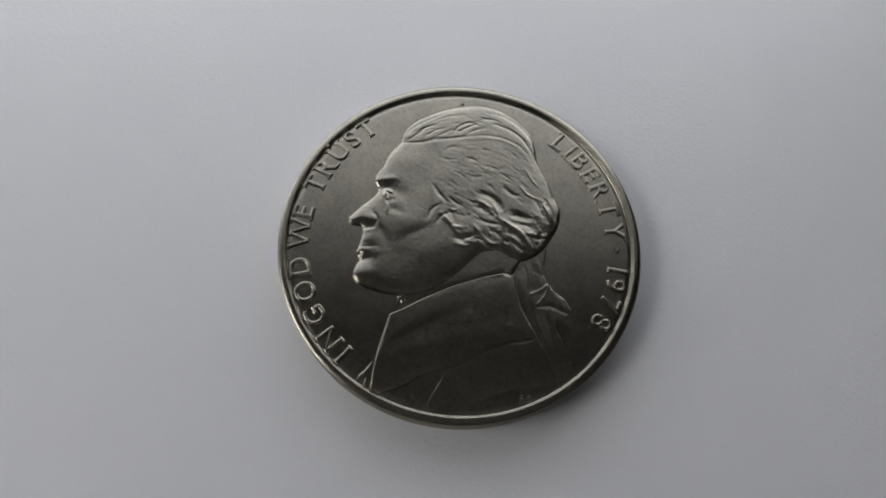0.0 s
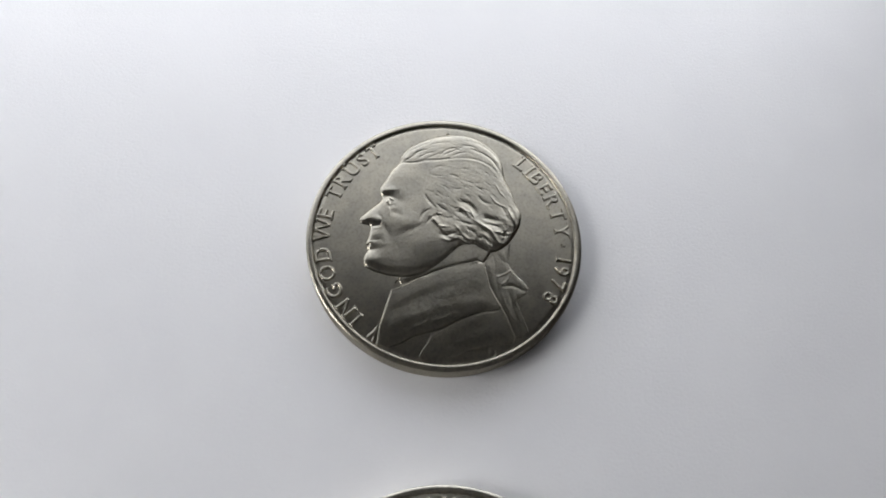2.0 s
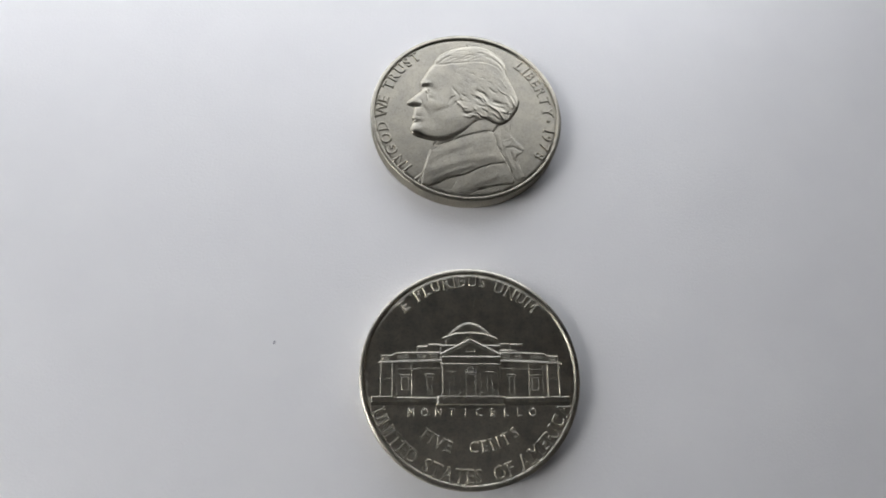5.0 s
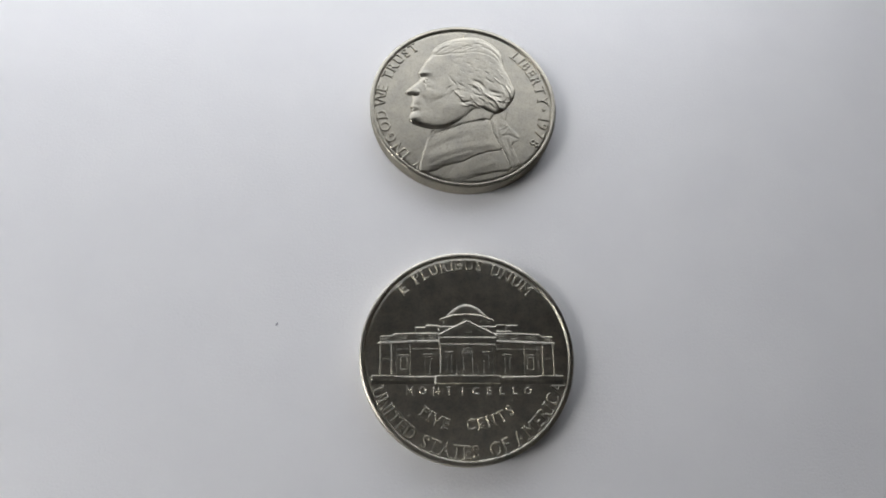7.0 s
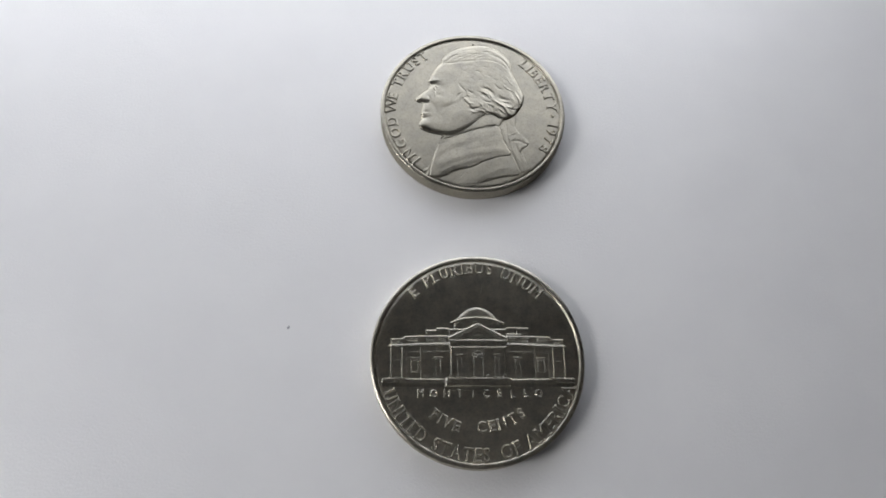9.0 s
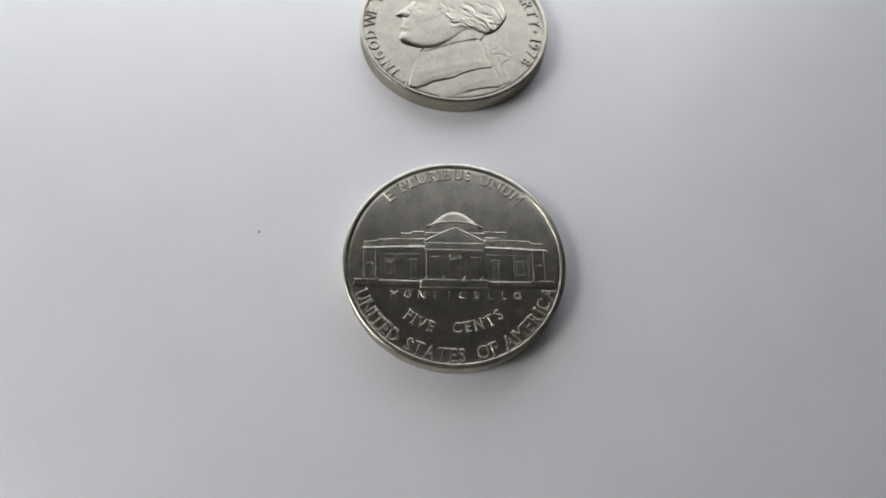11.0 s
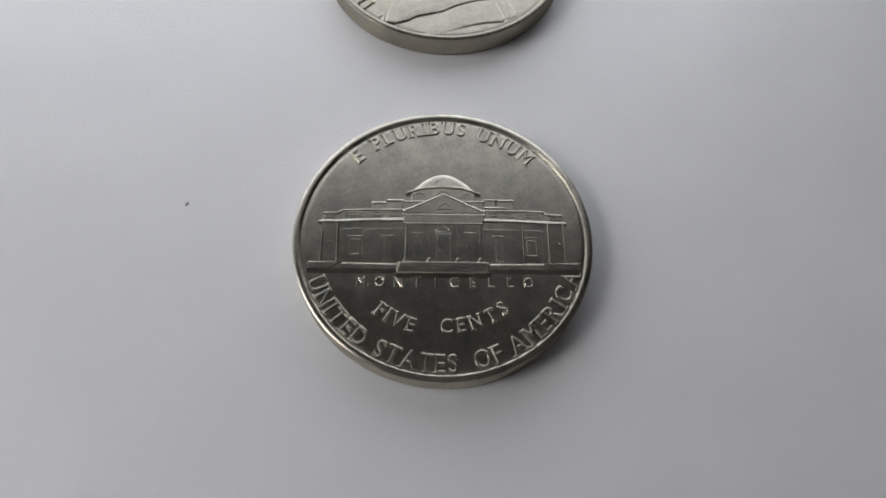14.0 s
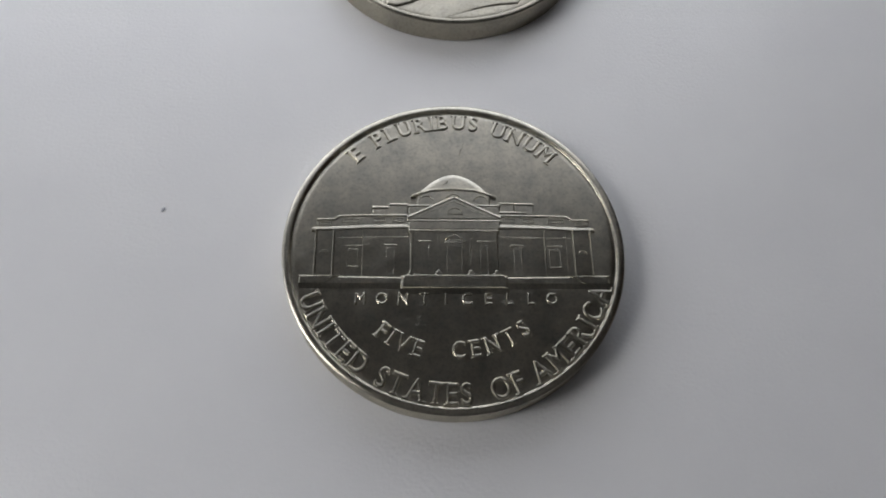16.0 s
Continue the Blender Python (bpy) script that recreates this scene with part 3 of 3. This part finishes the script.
    tail = np.where(queue > 0, 0.035 * swell(queue, 0.35) + 0.02 * np.abs(soft_noise(X * 2.4 + Y * 0.5, Y * 0.8, 41)) * (queue > 0.06), -0.02)
    for line, w, d in (([(5.04, -0.42), (4.90, -1.20), (4.82, -2.10), (5.02, -2.71)], 0.06, 0.03), ([(3.99, -3.21), (4.58, -2.93), (5.05, -2.64), (5.29, -3.01), (5.92, -3.44), (6.23, -4.07)], 0.06, 0.05),
                       ([(5.05, -2.71), (4.83, -3.26), (4.35, -3.80)], 0.07, 0.04), ([(4.44, -3.97), (5.08, -3.89), (5.93, -4.27)], 0.14, -0.05), ([(5.40, -4.51), (5.30, -5.17), (5.64, -5.97), (5.95, -6.98), (6.08, -7.44)], 0.06, 0.045),
                       ([(4.25, -4.53), (4.59, -5.50), (5.10, -6.52)], 0.09, 0.03), ([(4.82, -4.69), (5.03, -5.56), (5.41, -6.61)], 0.08, -0.03), ([(3.67, -1.50), (3.83, -2.19), (3.74, -2.94)], 0.08, -0.03), ([(4.33, -1.31), (4.36, -2.11)], 0.08, 0.02)):
        add(tail, line, w, 0.38 * d, False, (queue > -0.02) * 1.0)
    # coat: the turned-up collar over the breast and lapel
    cloth = 0.085 * swell(coat, 0.22 + 2.6 * step(0.6 - X, 3.4) * (collar < 0)) + 0.02 * swell(coat, 2.0)
    cloth += 0.008 * soft_noise(X * 0.7 + 3, Y * 0.7 - X * 0.4, 51)
    turned = step(collar, 0.12)
    cloth += turned * (0.05 + 0.02 * swell(collar, 1.0) + 0.008 * soft_noise(X * 0.35 + Y * 0.3, Y * 0.6 - X * 0.25, 52))
    for line, w, d in (([(-3.99, -4.54), (-3.18, -4.17), (-2.12, -3.59), (-0.52, -2.85), (1.10, -2.31), (2.37, -2.05)], 0.075, 0.05), ([(-4.05, -4.58), (-4.39, -5.65), (-4.68, -6.79), (-4.86, -7.60), (-4.97, -8.69)], 0.075, 0.035),
                       ([(2.99, -2.21), (3.15, -3.05), (3.37, -4.05), (3.76, -4.87), (4.11, -5.51)], 0.08, 0.03), ([(4.14, -5.57), (4.49, -6.30), (4.76, -7.09), (5.03, -7.77)], 0.08, 0.02),
                       ([(-4.14, -9.01), (-3.10, -8.64), (-2.29, -8.11), (-1.13, -7.76), (-0.15, -7.44), (1.03, -6.74), (2.61, -6.14), (3.94, -5.90)], 0.10, -0.012), ([(-0.82, -10.09), (0.39, -9.58), (1.36, -9.21), (2.59, -8.81), (3.82, -8.55), (4.87, -8.44)], 0.10, -0.01),
                       ([(-1.78, -9.37), (-1.58, -8.95), (-1.13, -8.28), (-0.46, -7.63)], 0.09, 0.006), ([(-3.59, -7.21), (-1.76, -6.24), (0.42, -5.57), (2.64, -5.21)], 0.45, 0.016), ([(-3.93, -6.28), (-2.09, -5.13), (0.43, -4.11)], 0.35, -0.012),
                       ([(-3.57, -8.07), (-1.75, -7.18), (0.73, -6.27)], 0.25, 0.012), ([(-0.52, -9.44), (1.01, -8.52), (3.19, -7.42)], 0.35, 0.012)):
        add(cloth, line, w, d, False)
    cloth = np.where(coat > 0, cloth * (1 - 0.7 * step(1.6 - X, 4.0) * (collar < 0.05)), -0.02)
    knot = np.where(cravat > 0, 0.06 * swell(cravat, 0.15), -0.02)
    h = np.maximum.reduce([h, base, tail, cloth, knot])
    # handling marks over the whole relief
    worn = (h > 0.04) * 1.0
    for _ in range(110):
        x, y, a, q = rng.uniform(-5.5, 5.5), rng.uniform(-8.5, 8.5), rng.uniform(0, 3.14), rng.uniform(0.1, 0.5)
        add(h, [(x, y), (x + q * math.cos(a), y + q * math.sin(a))], rng.uniform(0.022, 0.036), -rng.uniform(0.003, 0.008), False, worn)
    h += 0.0025 * soft_noise(X * 6, Y * 6, 61) * worn
    h[np.hypot(X, Y) > 10.04] = -0.02
    # keep the cells that rise above the field, and one row around them
    up = h > -0.015
    keep = up[:-1, :-1] | up[1:, :-1] | up[:-1, 1:] | up[1:, 1:]
    index = -np.ones(h.shape, int)
    used = np.zeros(h.shape, bool)
    for a, b in ((0, 0), (1, 0), (0, 1), (1, 1)):
        used[a:a + keep.shape[0], b:b + keep.shape[1]] |= keep
    index[used] = np.arange(used.sum())
    verts = np.stack([X[used], Y[used], FIELD + np.where(h > 0, 0.80 * h, h)[used]], 1) * MM
    j, i = np.nonzero(keep)
    faces = np.stack([index[j, i], index[j, i + 1], index[j + 1, i + 1], index[j + 1, i]], 1)
    me = bpy.data.meshes.new("bust_relief")
    me.from_pydata(verts.tolist(), [], faces.tolist())
    me.materials.append(mat)
    me.polygons.foreach_set("use_smooth", np.ones(len(faces), bool))
    ob = new("bust_relief", me)
    ob.parent = root
    return tagged(ob, "low struck relief of a bust in profile")


def star(root, mat, x, y, r):
    bm = bmesh.new()
    pts = []
    for k in range(10):
        a, q = math.pi * k / 5 + 0.2, r if k % 2 == 0 else r * 0.45
        pts.append((x + q * math.cos(a), y + q * math.sin(a)))
    prism(bm, pts, FIELD - 0.02, FIELD + 0.12, 0.03)
    return part("star", bm, mat, root)


def nick(root, mat, strokes, tall=0.05):
    """Small dings and raised burrs from handling."""
    for a, b, w in strokes:
        bm = bmesh.new()
        prism(bm, stroke(a, b, w), FIELD - 0.02, FIELD + tall, 0.02)
        part("nick", bm, mat, root)


def head_coin():
    root = coin_blank("silvery cupronickel coin showing a bust, on white paper", M_OBV, "coins on the paper", 1.945)
    bust(root, M_OBV)
    for word, a0, a1, r in (("IN", 226.8, 219.6, 9.45), ("GOD", 210.0, 191.2, 9.42), ("WE", 178.5, 170.0, 9.42), ("TRUST", 158.5, 128.5, 9.4),
                            ("LIBERTY", 47.0, 5.0, 9.2), ("1978", -10.5, -31.2, 9.3)):
        arc_word(word, root, M_OBV, a0, a1, r, 1.25, 0.95, True, 0.15 if word in ("WE", "1978") else 0.13)
    star(root, M_OBV, 9.2, -0.42, 0.24)
    nick(root, M_OBV, [((-8.25, 5.98), (-8.05, 6.12), 0.34)], 0.24)
    nick(root, M_OBV, [((-3.72, -3.86), (-3.25, -3.36), 0.10)], 0.12)
    nick(root, M_OBV, [((0.08, 9.30), (0.2, 9.42), 0.12)], 0.14)
    nick(root, M_OBV, [((-8.1, 2.95), (-7.75, 3.0), 0.05)], 0.02)
    bm = bmesh.new()
    for k, c in enumerate("FS"):
        add_letter(bm, c, Matrix.Translation((3.25 + 0.42 * k, -9.35, 0)), 0.42, 0.8, 0.022, serif=False)
    part("initials", bm, M_OBV, root, turn=False)
    return root


def frame_lines(bm, x0, y0, x1, y1, z0, z1, w=0.07):
    prism(bm, rect(x0, y0, x0 + w, y1), z0, z1, 0.02)
    prism(bm, rect(x1 - w, y0, x1, y1), z0, z1, 0.02)
    prism(bm, rect(x0, y0, x1, y0 + w), z0, z1 - 0.005, 0.02)
    prism(bm, rect(x0, y1 - w, x1, y1), z0, z1 - 0.005, 0.02)


def both(pts, side):
    return [(x * side, y) for x, y in pts]


def mansion(root, mat):
    """A domed country house in low relief, wings to both sides."""
    F = FIELD
    bm = bmesh.new()
    for s in (1, -1):
        prism(bm, both([(2.6, -2.3), (8.55, -2.3), (8.6, 1.0), (7.5, 1.1), (2.6, 1.3)], s), F - 0.03, F + 0.075, 0.03)
    house = part("house_relief", bm, mat, root, "struck relief of a domed house with two wings")

    CAPS = ("cornice", "parapet_cap", "roof_cap", "shoulder_cap", "eave", "raking_cornice", "entablature_band")

    def wedge(x0, x1, ytop, ybot, z):
        b = bmesh.new()
        vs = [b.verts.new((x * MM, y * MM, (F + h) * MM)) for x, y, h in ((x0, ybot, -0.02), (x1, ybot, -0.02), (x1, ytop, z), (x0, ytop, z), (x0, ytop, -0.02), (x1, ytop, -0.02))]
        for q in ((0, 1, 2, 3), (0, 3, 4), (1, 5, 2), (2, 5, 4, 3)):
            b.faces.new([vs[i] for i in q])
        part("base_slope", b, mat, house)

    def piece(name, shapes, z0, z1, taper=0.04):
        b = bmesh.new()
        done = 0
        for pts in shapes:
            prism(b, pts, F + z0, F + z1, taper)
            verts = list(b.verts)[done:]
            done += len(verts)
            for v in verts if name in CAPS else ():  # weathered tops fall away behind
                x, y = v.co.x / MM, v.co.y / MM
                cuts = [a[1] + (c[1] - a[1]) * (x - a[0]) / (c[0] - a[0]) for a, c in zip(pts, list(pts[1:]) + [pts[0]]) if min(a[0], c[0]) <= x <= max(a[0], c[0]) and a[0] != c[0]]
                if cuts and v.co.z > F * MM:
                    v.co.z += (0.16 if name == "cornice" else 0.31) * MM * ((min(cuts) + max(cuts)) / 2 - y)
        return part(name, b, mat, house)

    for s in (1, -1):
        piece("base_step", [both([(3.0, -2.72), (9.4, -2.72), (9.4, -2.12), (3.0, -2.2)], s)], -0.03, 0.15, 0.05)
        piece("base_step", [both([(7.9, -2.70), (9.4, -2.70), (9.42, -2.12), (7.0, -2.12)], s)], 0.10, 0.215, 0.04)
        wedge(min(s * 3.2, s * 9.4), max(s * 3.2, s * 9.4), -2.66, -2.98, 0.17)
        piece("cornice", [both([(2.8, 0.96), (5.6, 0.92), (7.4, 0.80), (8.88, 0.80), (8.88, 1.0), (8.6, 1.12), (7.4, 1.16), (5.6, 1.26), (2.8, 1.32)], s)], -0.02, 0.15, 0.05)
        piece("parapet", [both([(2.8, 1.2), (5.6, 1.2), (7.3, 1.1), (8.55, 1.05), (8.6, 1.66), (7.5, 1.68), (7.25, 1.9), (5.6, 1.96), (2.8, 2.0)], s)], -0.03, 0.11, 0.04)
        piece("parapet_cap", [both([(2.8, 1.78), (5.6, 1.76), (7.18, 1.70), (7.42, 1.48), (8.6, 1.46), (8.62, 1.68), (7.5, 1.70), (7.27, 1.92), (5.6, 1.98), (2.8, 2.02)], s)], 0.02, 0.19, 0.03)
        for x0, x1, y0, y1 in ((3.15, 3.9, 1.38, 1.72), (4.3, 5.1, 1.38, 1.71), (5.9, 7.0, 1.34, 1.65), (7.65, 8.4, 1.16, 1.42)):
            bars = bmesh.new()
            frame_lines(bars, min(s * x0, s * x1), y0, max(s * x0, s * x1), y1, F + 0.08, F + 0.165, 0.08)
            for k in range(4):
                xx = s * (x0 + (x1 - x0) * (k + 0.9) / 4.8)
                prism(bars, rect(xx - 0.035, y0, xx + 0.035, y1), F + 0.08, F + 0.135, 0.015)
            part("balustrade", bars, mat, house)
        for x, w, z in ((8.55, 0.15, 0.21), (7.46, 0.16, 0.22), (5.65, 0.09, 0.12), (7.0, 0.05, 0.09)):
            piece("pilaster", [both([(x - w / 2 - 0.02, -2.2), (x + w / 2 - 0.02, -2.2), (x + w / 2 + 0.02, 0.92), (x - w / 2 + 0.02, 0.92)], s)], 0.03, z, 0.03)
        piece("string_course", [both([(2.8, 0.40), (7.4, 0.33), (7.4, 0.39), (2.8, 0.46)], s)], 0.05, 0.085, 0.02)
        # windows of the wing
        b = bmesh.new()
        frame_lines(b, min(s * 6.62, s * 5.88), -1.6, max(s * 6.62, s * 5.88), -0.38, F + 0.05, F + 0.108, 0.09)
        prism(b, both(stroke((5.75, -0.18), (6.75, -0.18), 0.10), s), F + 0.05, F + 0.12, 0.02)
        part("window", b, mat, house)
        b = bmesh.new()
        frame_lines(b, min(s * 3.68, s * 4.2), -2.05, max(s * 3.68, s * 4.2), -0.3, F + 0.05, F + 0.092, 0.06)
        prism(b, both(stroke((3.5, -0.15), (4.35, -0.15), 0.16), s), F + 0.05, F + 0.13, 0.03)
        part("window", b, mat, house)
        # round-headed niche in the end bay
        b = bmesh.new()
        arch = [(s * (8.0 + 0.3 * math.cos(a)), -0.75 + 0.3 * math.sin(a)) for a in np.linspace(0.2, 2.94, 7)]
        for p, q in zip(arch, arch[1:]):
            prism(b, stroke(p, q, 0.09), F + 0.05, F + 0.12, 0.02)
        part("arch", b, mat, house)
        # low roof blocks behind the parapet
        if s < 0:
            piece("roof_block", [[(-5.15, 1.9), (-2.9, 1.9), (-2.9, 2.78), (-4.08, 2.76), (-4.15, 2.6), (-5.15, 2.56)]], -0.03, 0.11, 0.05)
            piece("roof_cap", [rect(-5.18, 2.34, -4.1, 2.57)], 0.05, 0.18, 0.03)
            piece("roof_cap", [rect(-4.12, 2.55, -2.9, 2.78)], 0.05, 0.18, 0.03)
        else:
            piece("roof_block", [rect(2.9, 1.95, 3.85, 2.85)], -0.03, 0.09, 0.05)
            piece("roof_block", [rect(3.9, 1.95, 5.1, 2.82)], -0.03, 0.10, 0.05)
            piece("roof_cap", [rect(3.88, 2.62, 5.14, 2.82)], 0.05, 0.19, 0.03)
            piece("roof_cap", [rect(2.9, 2.68, 3.85, 2.84)], 0.05, 0.17, 0.03)
            piece("roof_cap", [[(2.9, 2.02), (4.6, 2.02), (4.35, 2.22), (2.9, 2.25)]], 0.05, 0.18, 0.03)
    # drum, dome
    piece("drum", [[(-2.35, 1.9), (2.35, 1.9), (2.35, 3.4), (1.3, 3.8), (-1.3, 3.8), (-2.35, 3.4)]], -0.03, 0.13, 0.06)
    b = bmesh.new()
    crown = []
    for k in range(25):
        a = math.pi * k / 24
        crown.append((2.36 * math.cos(a), 3.45 + 1.5 * (1 - abs(math.cos(a)) ** 1.9)))
    prev = None
    for lev in range(9):
        u = lev / 8
        z = F - 0.03 + 0.06 * min(1.0, u * 8) + 0.045 * u + 0.03 * math.sqrt(max(0.0, 1 - (1 - u) ** 2))
        ring = [b.verts.new((x * (1 - u) * MM, (3.45 + (y - 3.45) * (1 - u)) * MM, z * MM)) for x, y in crown] if u < 1 else [b.verts.new((0, 3.45 * MM, z * MM))] * 25
        if prev:
            for i in range(24):
                quad = []
                for v in (prev[i], prev[i + 1], ring[i + 1], ring[i]):
                    if v not in quad:
                        quad.append(v)
                b.faces.new(quad)
        prev = ring
    part("dome", b, mat, house, smooth=True)
    piece("eave", [[(-2.72, 3.14), (-1.35, 3.58), (0, 3.64), (1.35, 3.58), (2.76, 3.10), (2.76, 3.34), (1.35, 3.86), (0, 3.92), (-1.35, 3.86), (-2.72, 3.4)]], 0.02, 0.21, 0.04)
    for x in (-1.75, 0.0, 1.75):
        b = bmesh.new()
        arch = [(x + 0.42 * math.cos(a), 2.98 + (0.1 if x == 0 else -0.05) + 0.34 * math.sin(a)) for a in np.linspace(0.1, 3.04, 8)]
        for p, q in zip(arch, arch[1:]):
            prism(b, stroke(p, q, 0.10), F + 0.08, F + 0.18, 0.03)
        part("oculus", b, mat, house)
    # portico
    piece("portico_wall", [[(-2.75, -2.2), (2.72, -2.2), (2.75, 1.0), (-2.75, 1.0)]], -0.03, 0.13, 0.03)
    piece("shoulder", [rect(-2.9, 1.6, -2.0, 2.68), rect(2.0, 1.6, 2.95, 2.7)], -0.03, 0.15, 0.05)
    piece("shoulder_cap", [rect(-2.95, 2.46, -1.2, 2.68), rect(1.2, 2.48, 3.0, 2.7)], 0.05, 0.20, 0.03)
    piece("pediment", [[(-2.85, 1.55), (2.9, 1.55), (2.9, 1.75), (0.02, 3.2), (-2.85, 1.8)]], -0.03, 0.17, 0.03)
    piece("raking_cornice", [stroke((-2.95, 1.72), (0.05, 3.18), 0.25), stroke((-0.01, 3.18), (3.05, 1.68), 0.25)], 0.05, 0.225, 0.08)
    piece("raking_cornice", [stroke((-2.3, 1.74), (0.02, 2.88), 0.07), stroke((0.02, 2.88), (2.3, 1.72), 0.07)], 0.05, 0.20, 0.02)
    piece("entablature", [[(-2.85, 0.82), (2.8, 0.82), (2.95, 1.0), (3.0, 1.62), (-2.95, 1.62), (-2.9, 1.0)]], -0.03, 0.18, 0.05)
    piece("entablature_band", [rect(-2.98, 1.40, 3.02, 1.62)], 0.05, 0.205, 0.04)
    piece("entablature_band", [rect(-2.85, 0.74, 2.85, 0.92)], 0.05, 0.205, 0.04)
    b = bmesh.new()
    arch = [(0.08 + 0.46 * math.cos(a), 1.96 + 0.44 * math.sin(a)) for a in np.linspace(0, math.pi, 9)]
    for p, q in zip(arch, arch[1:]):
        prism(b, stroke(p, q, 0.08), F + 0.1, F + 0.215, 0.02)
    prism(b, stroke((-0.42, 1.96), (0.58, 1.96), 0.10), F + 0.1, F + 0.22, 0.02)
    part("lunette", b, mat, house)
    for x in (-2.62, -0.98, 1.0, 2.6):
        b = bmesh.new()
        prism(b, rect(x - 0.12, -1.95, x + 0.12, 0.85), F + 0.05, F + (0.160 if x < -2 else 0.137), 0.06)
        prism(b, rect(x - 0.2, 0.62, x + 0.2, 0.82), F + 0.05, F + (0.170 if x < -2 else 0.145), 0.04)
        prism(b, [(x - 0.34, -2.2), (x + 0.34, -2.2), (x + 0.2, -1.95), (x + 0.12, -1.75), (x - 0.12, -1.75), (x - 0.2, -1.95)], F + 0.05, F + 0.156, 0.05)
        part("column", b, mat, house)
    for x in (-1.82, 1.84):
        b = bmesh.new()
        frame_lines(b, x - 0.26, -2.1, x + 0.26, -0.15, F + 0.1, F + 0.141, 0.06)
        prism(b, stroke((x - 0.4, 0.12), (x + 0.42, 0.12), 0.10), F + 0.1, F + 0.165, 0.02)
        part("side_door", b, mat, house)
    b = bmesh.new()
    frame_lines(b, -0.48, -2.15, 0.52, -0.1, F + 0.1, F + 0.147, 0.08)
    part("front_door", b, mat, house)
    b = bmesh.new()
    prism(b, stroke((-0.6, 0.02), (0.62, 0.02), 0.10), F + 0.1, F + 0.17, 0.02)
    prism(b, stroke((-0.6, 0.17), (0.62, 0.17), 0.07), F + 0.1, F + 0.17, 0.02)
    prism(b, stroke((-0.55, 0.22), (0.02, 0.58), 0.09), F + 0.1, F + 0.178, 0.02)
    prism(b, stroke((0.0, 0.58), (0.6, 0.22), 0.09), F + 0.1, F + 0.178, 0.02)
    part("door_pediment", b, mat, house)
    wedge(-3.3, 3.25, -2.96, -3.32, 0.235)
    piece("portico_step", [rect(-3.3, -3.02, 3.25, -2.1)], -0.03, 0.25, 0.04)
    piece("portico_step", [rect(-3.1, -2.5, 3.05, -2.12)], 0.2, 0.27, 0.03)
    # worn down: the whole house stands a little lower, and a little taller above its base
    for ob in [house, *house.children]:
        for v in ob.data.vertices:
            if v.co.y > -2.2 * MM:
                v.co.y = -2.2 * MM + (v.co.y + 2.2 * MM) * 1.03
            if v.co.z > F * MM:
                up = v.co.y / MM  # walls lean back towards the eaves, roofs fall away behind them
                v.co.z += MM * (0.021 * min(max(up + 2.0, 0.0), 3.0) if up < 1.0 else 0.063 - 0.016 * min(up - 1.0, 4.5))
                v.co.z = F * MM + (v.co.z - F * MM) * 0.9


def house_coin():
    root = coin_blank("worn cupronickel coin showing a domed house, on white paper", M_REV, "coins on the paper", 1.925)
    mansion(root, M_REV)
    arc_word("E", root, M_REV, 133.8, 133.8, 9.2, 1.2, 0.9, True, 0.11)
    arc_word("PLURIBUS", root, M_REV, 122.6, 81.0, 9.28, 1.2, 0.86, True, 0.11)
    arc_word("UNUM", root, M_REV, 70.0, 47.2, 9.2, 1.2, 0.9, True, 0.11)
    for word, a0, a1 in (("UNITED", 203.8, 233.4), ("STATES", 243.3, 273.4), ("OF", 285.6, 292.2), ("AMERICA", 301.2, 339.3)):
        arc_word(word, root, M_REV, a0, a1, 9.36, 1.34, 0.82, False, 0.092)
    arc_word("FIVE", root, M_REV, 232.8, 251.8, 7.05, 1.1, 0.82, False, 0.095)
    arc_word("CENTS", root, M_REV, 271.4, 306.0, 6.78, 1.1, 0.82, False, 0.095)
    nick(root, M_REV, [((0.72, 7.75), (0.70, 7.50), 0.07), ((0.64, 7.28), (0.52, 7.05), 0.08), ((0.50, 6.85), (0.44, 6.62), 0.06)], 0.05)
    nick(root, M_REV, [((-0.66, 4.30), (-0.34, 4.55), 0.03)], 0.115)
    line_word("MONTICELLO", root, M_REV, -5.66, 5.84, -3.6, 0.78, 0.9, 0.10)
    return root


head_coin()
house_coin().matrix_world = pose(0, -COIN_GAP * MM, 0, 0, 0, 0.6)


def lint():
    """A crumb of bluish-grey lint pressed into the paper."""
    bm = bmesh.new()
    bmesh.ops.create_icosphere(bm, subdivisions=3, radius=1)
    for v in bm.verts:
        k = 1 + 0.3 * noise.noise(v.co * 2.3)
        v.co = Vector((v.co.x * 0.11 * k + 0.04 * v.co.y, v.co.y * 0.17 * k, (v.co.z + 0.8) * 0.035 * k)) * MM
    ob = part("lint_speck", bm, M_LINT, smooth=True)
    ob.location = (-19.05 * MM, -25.6 * MM, 0)
    return tagged(ob, "tiny bluish-grey speck of lint on white paper", "lint")


lint()
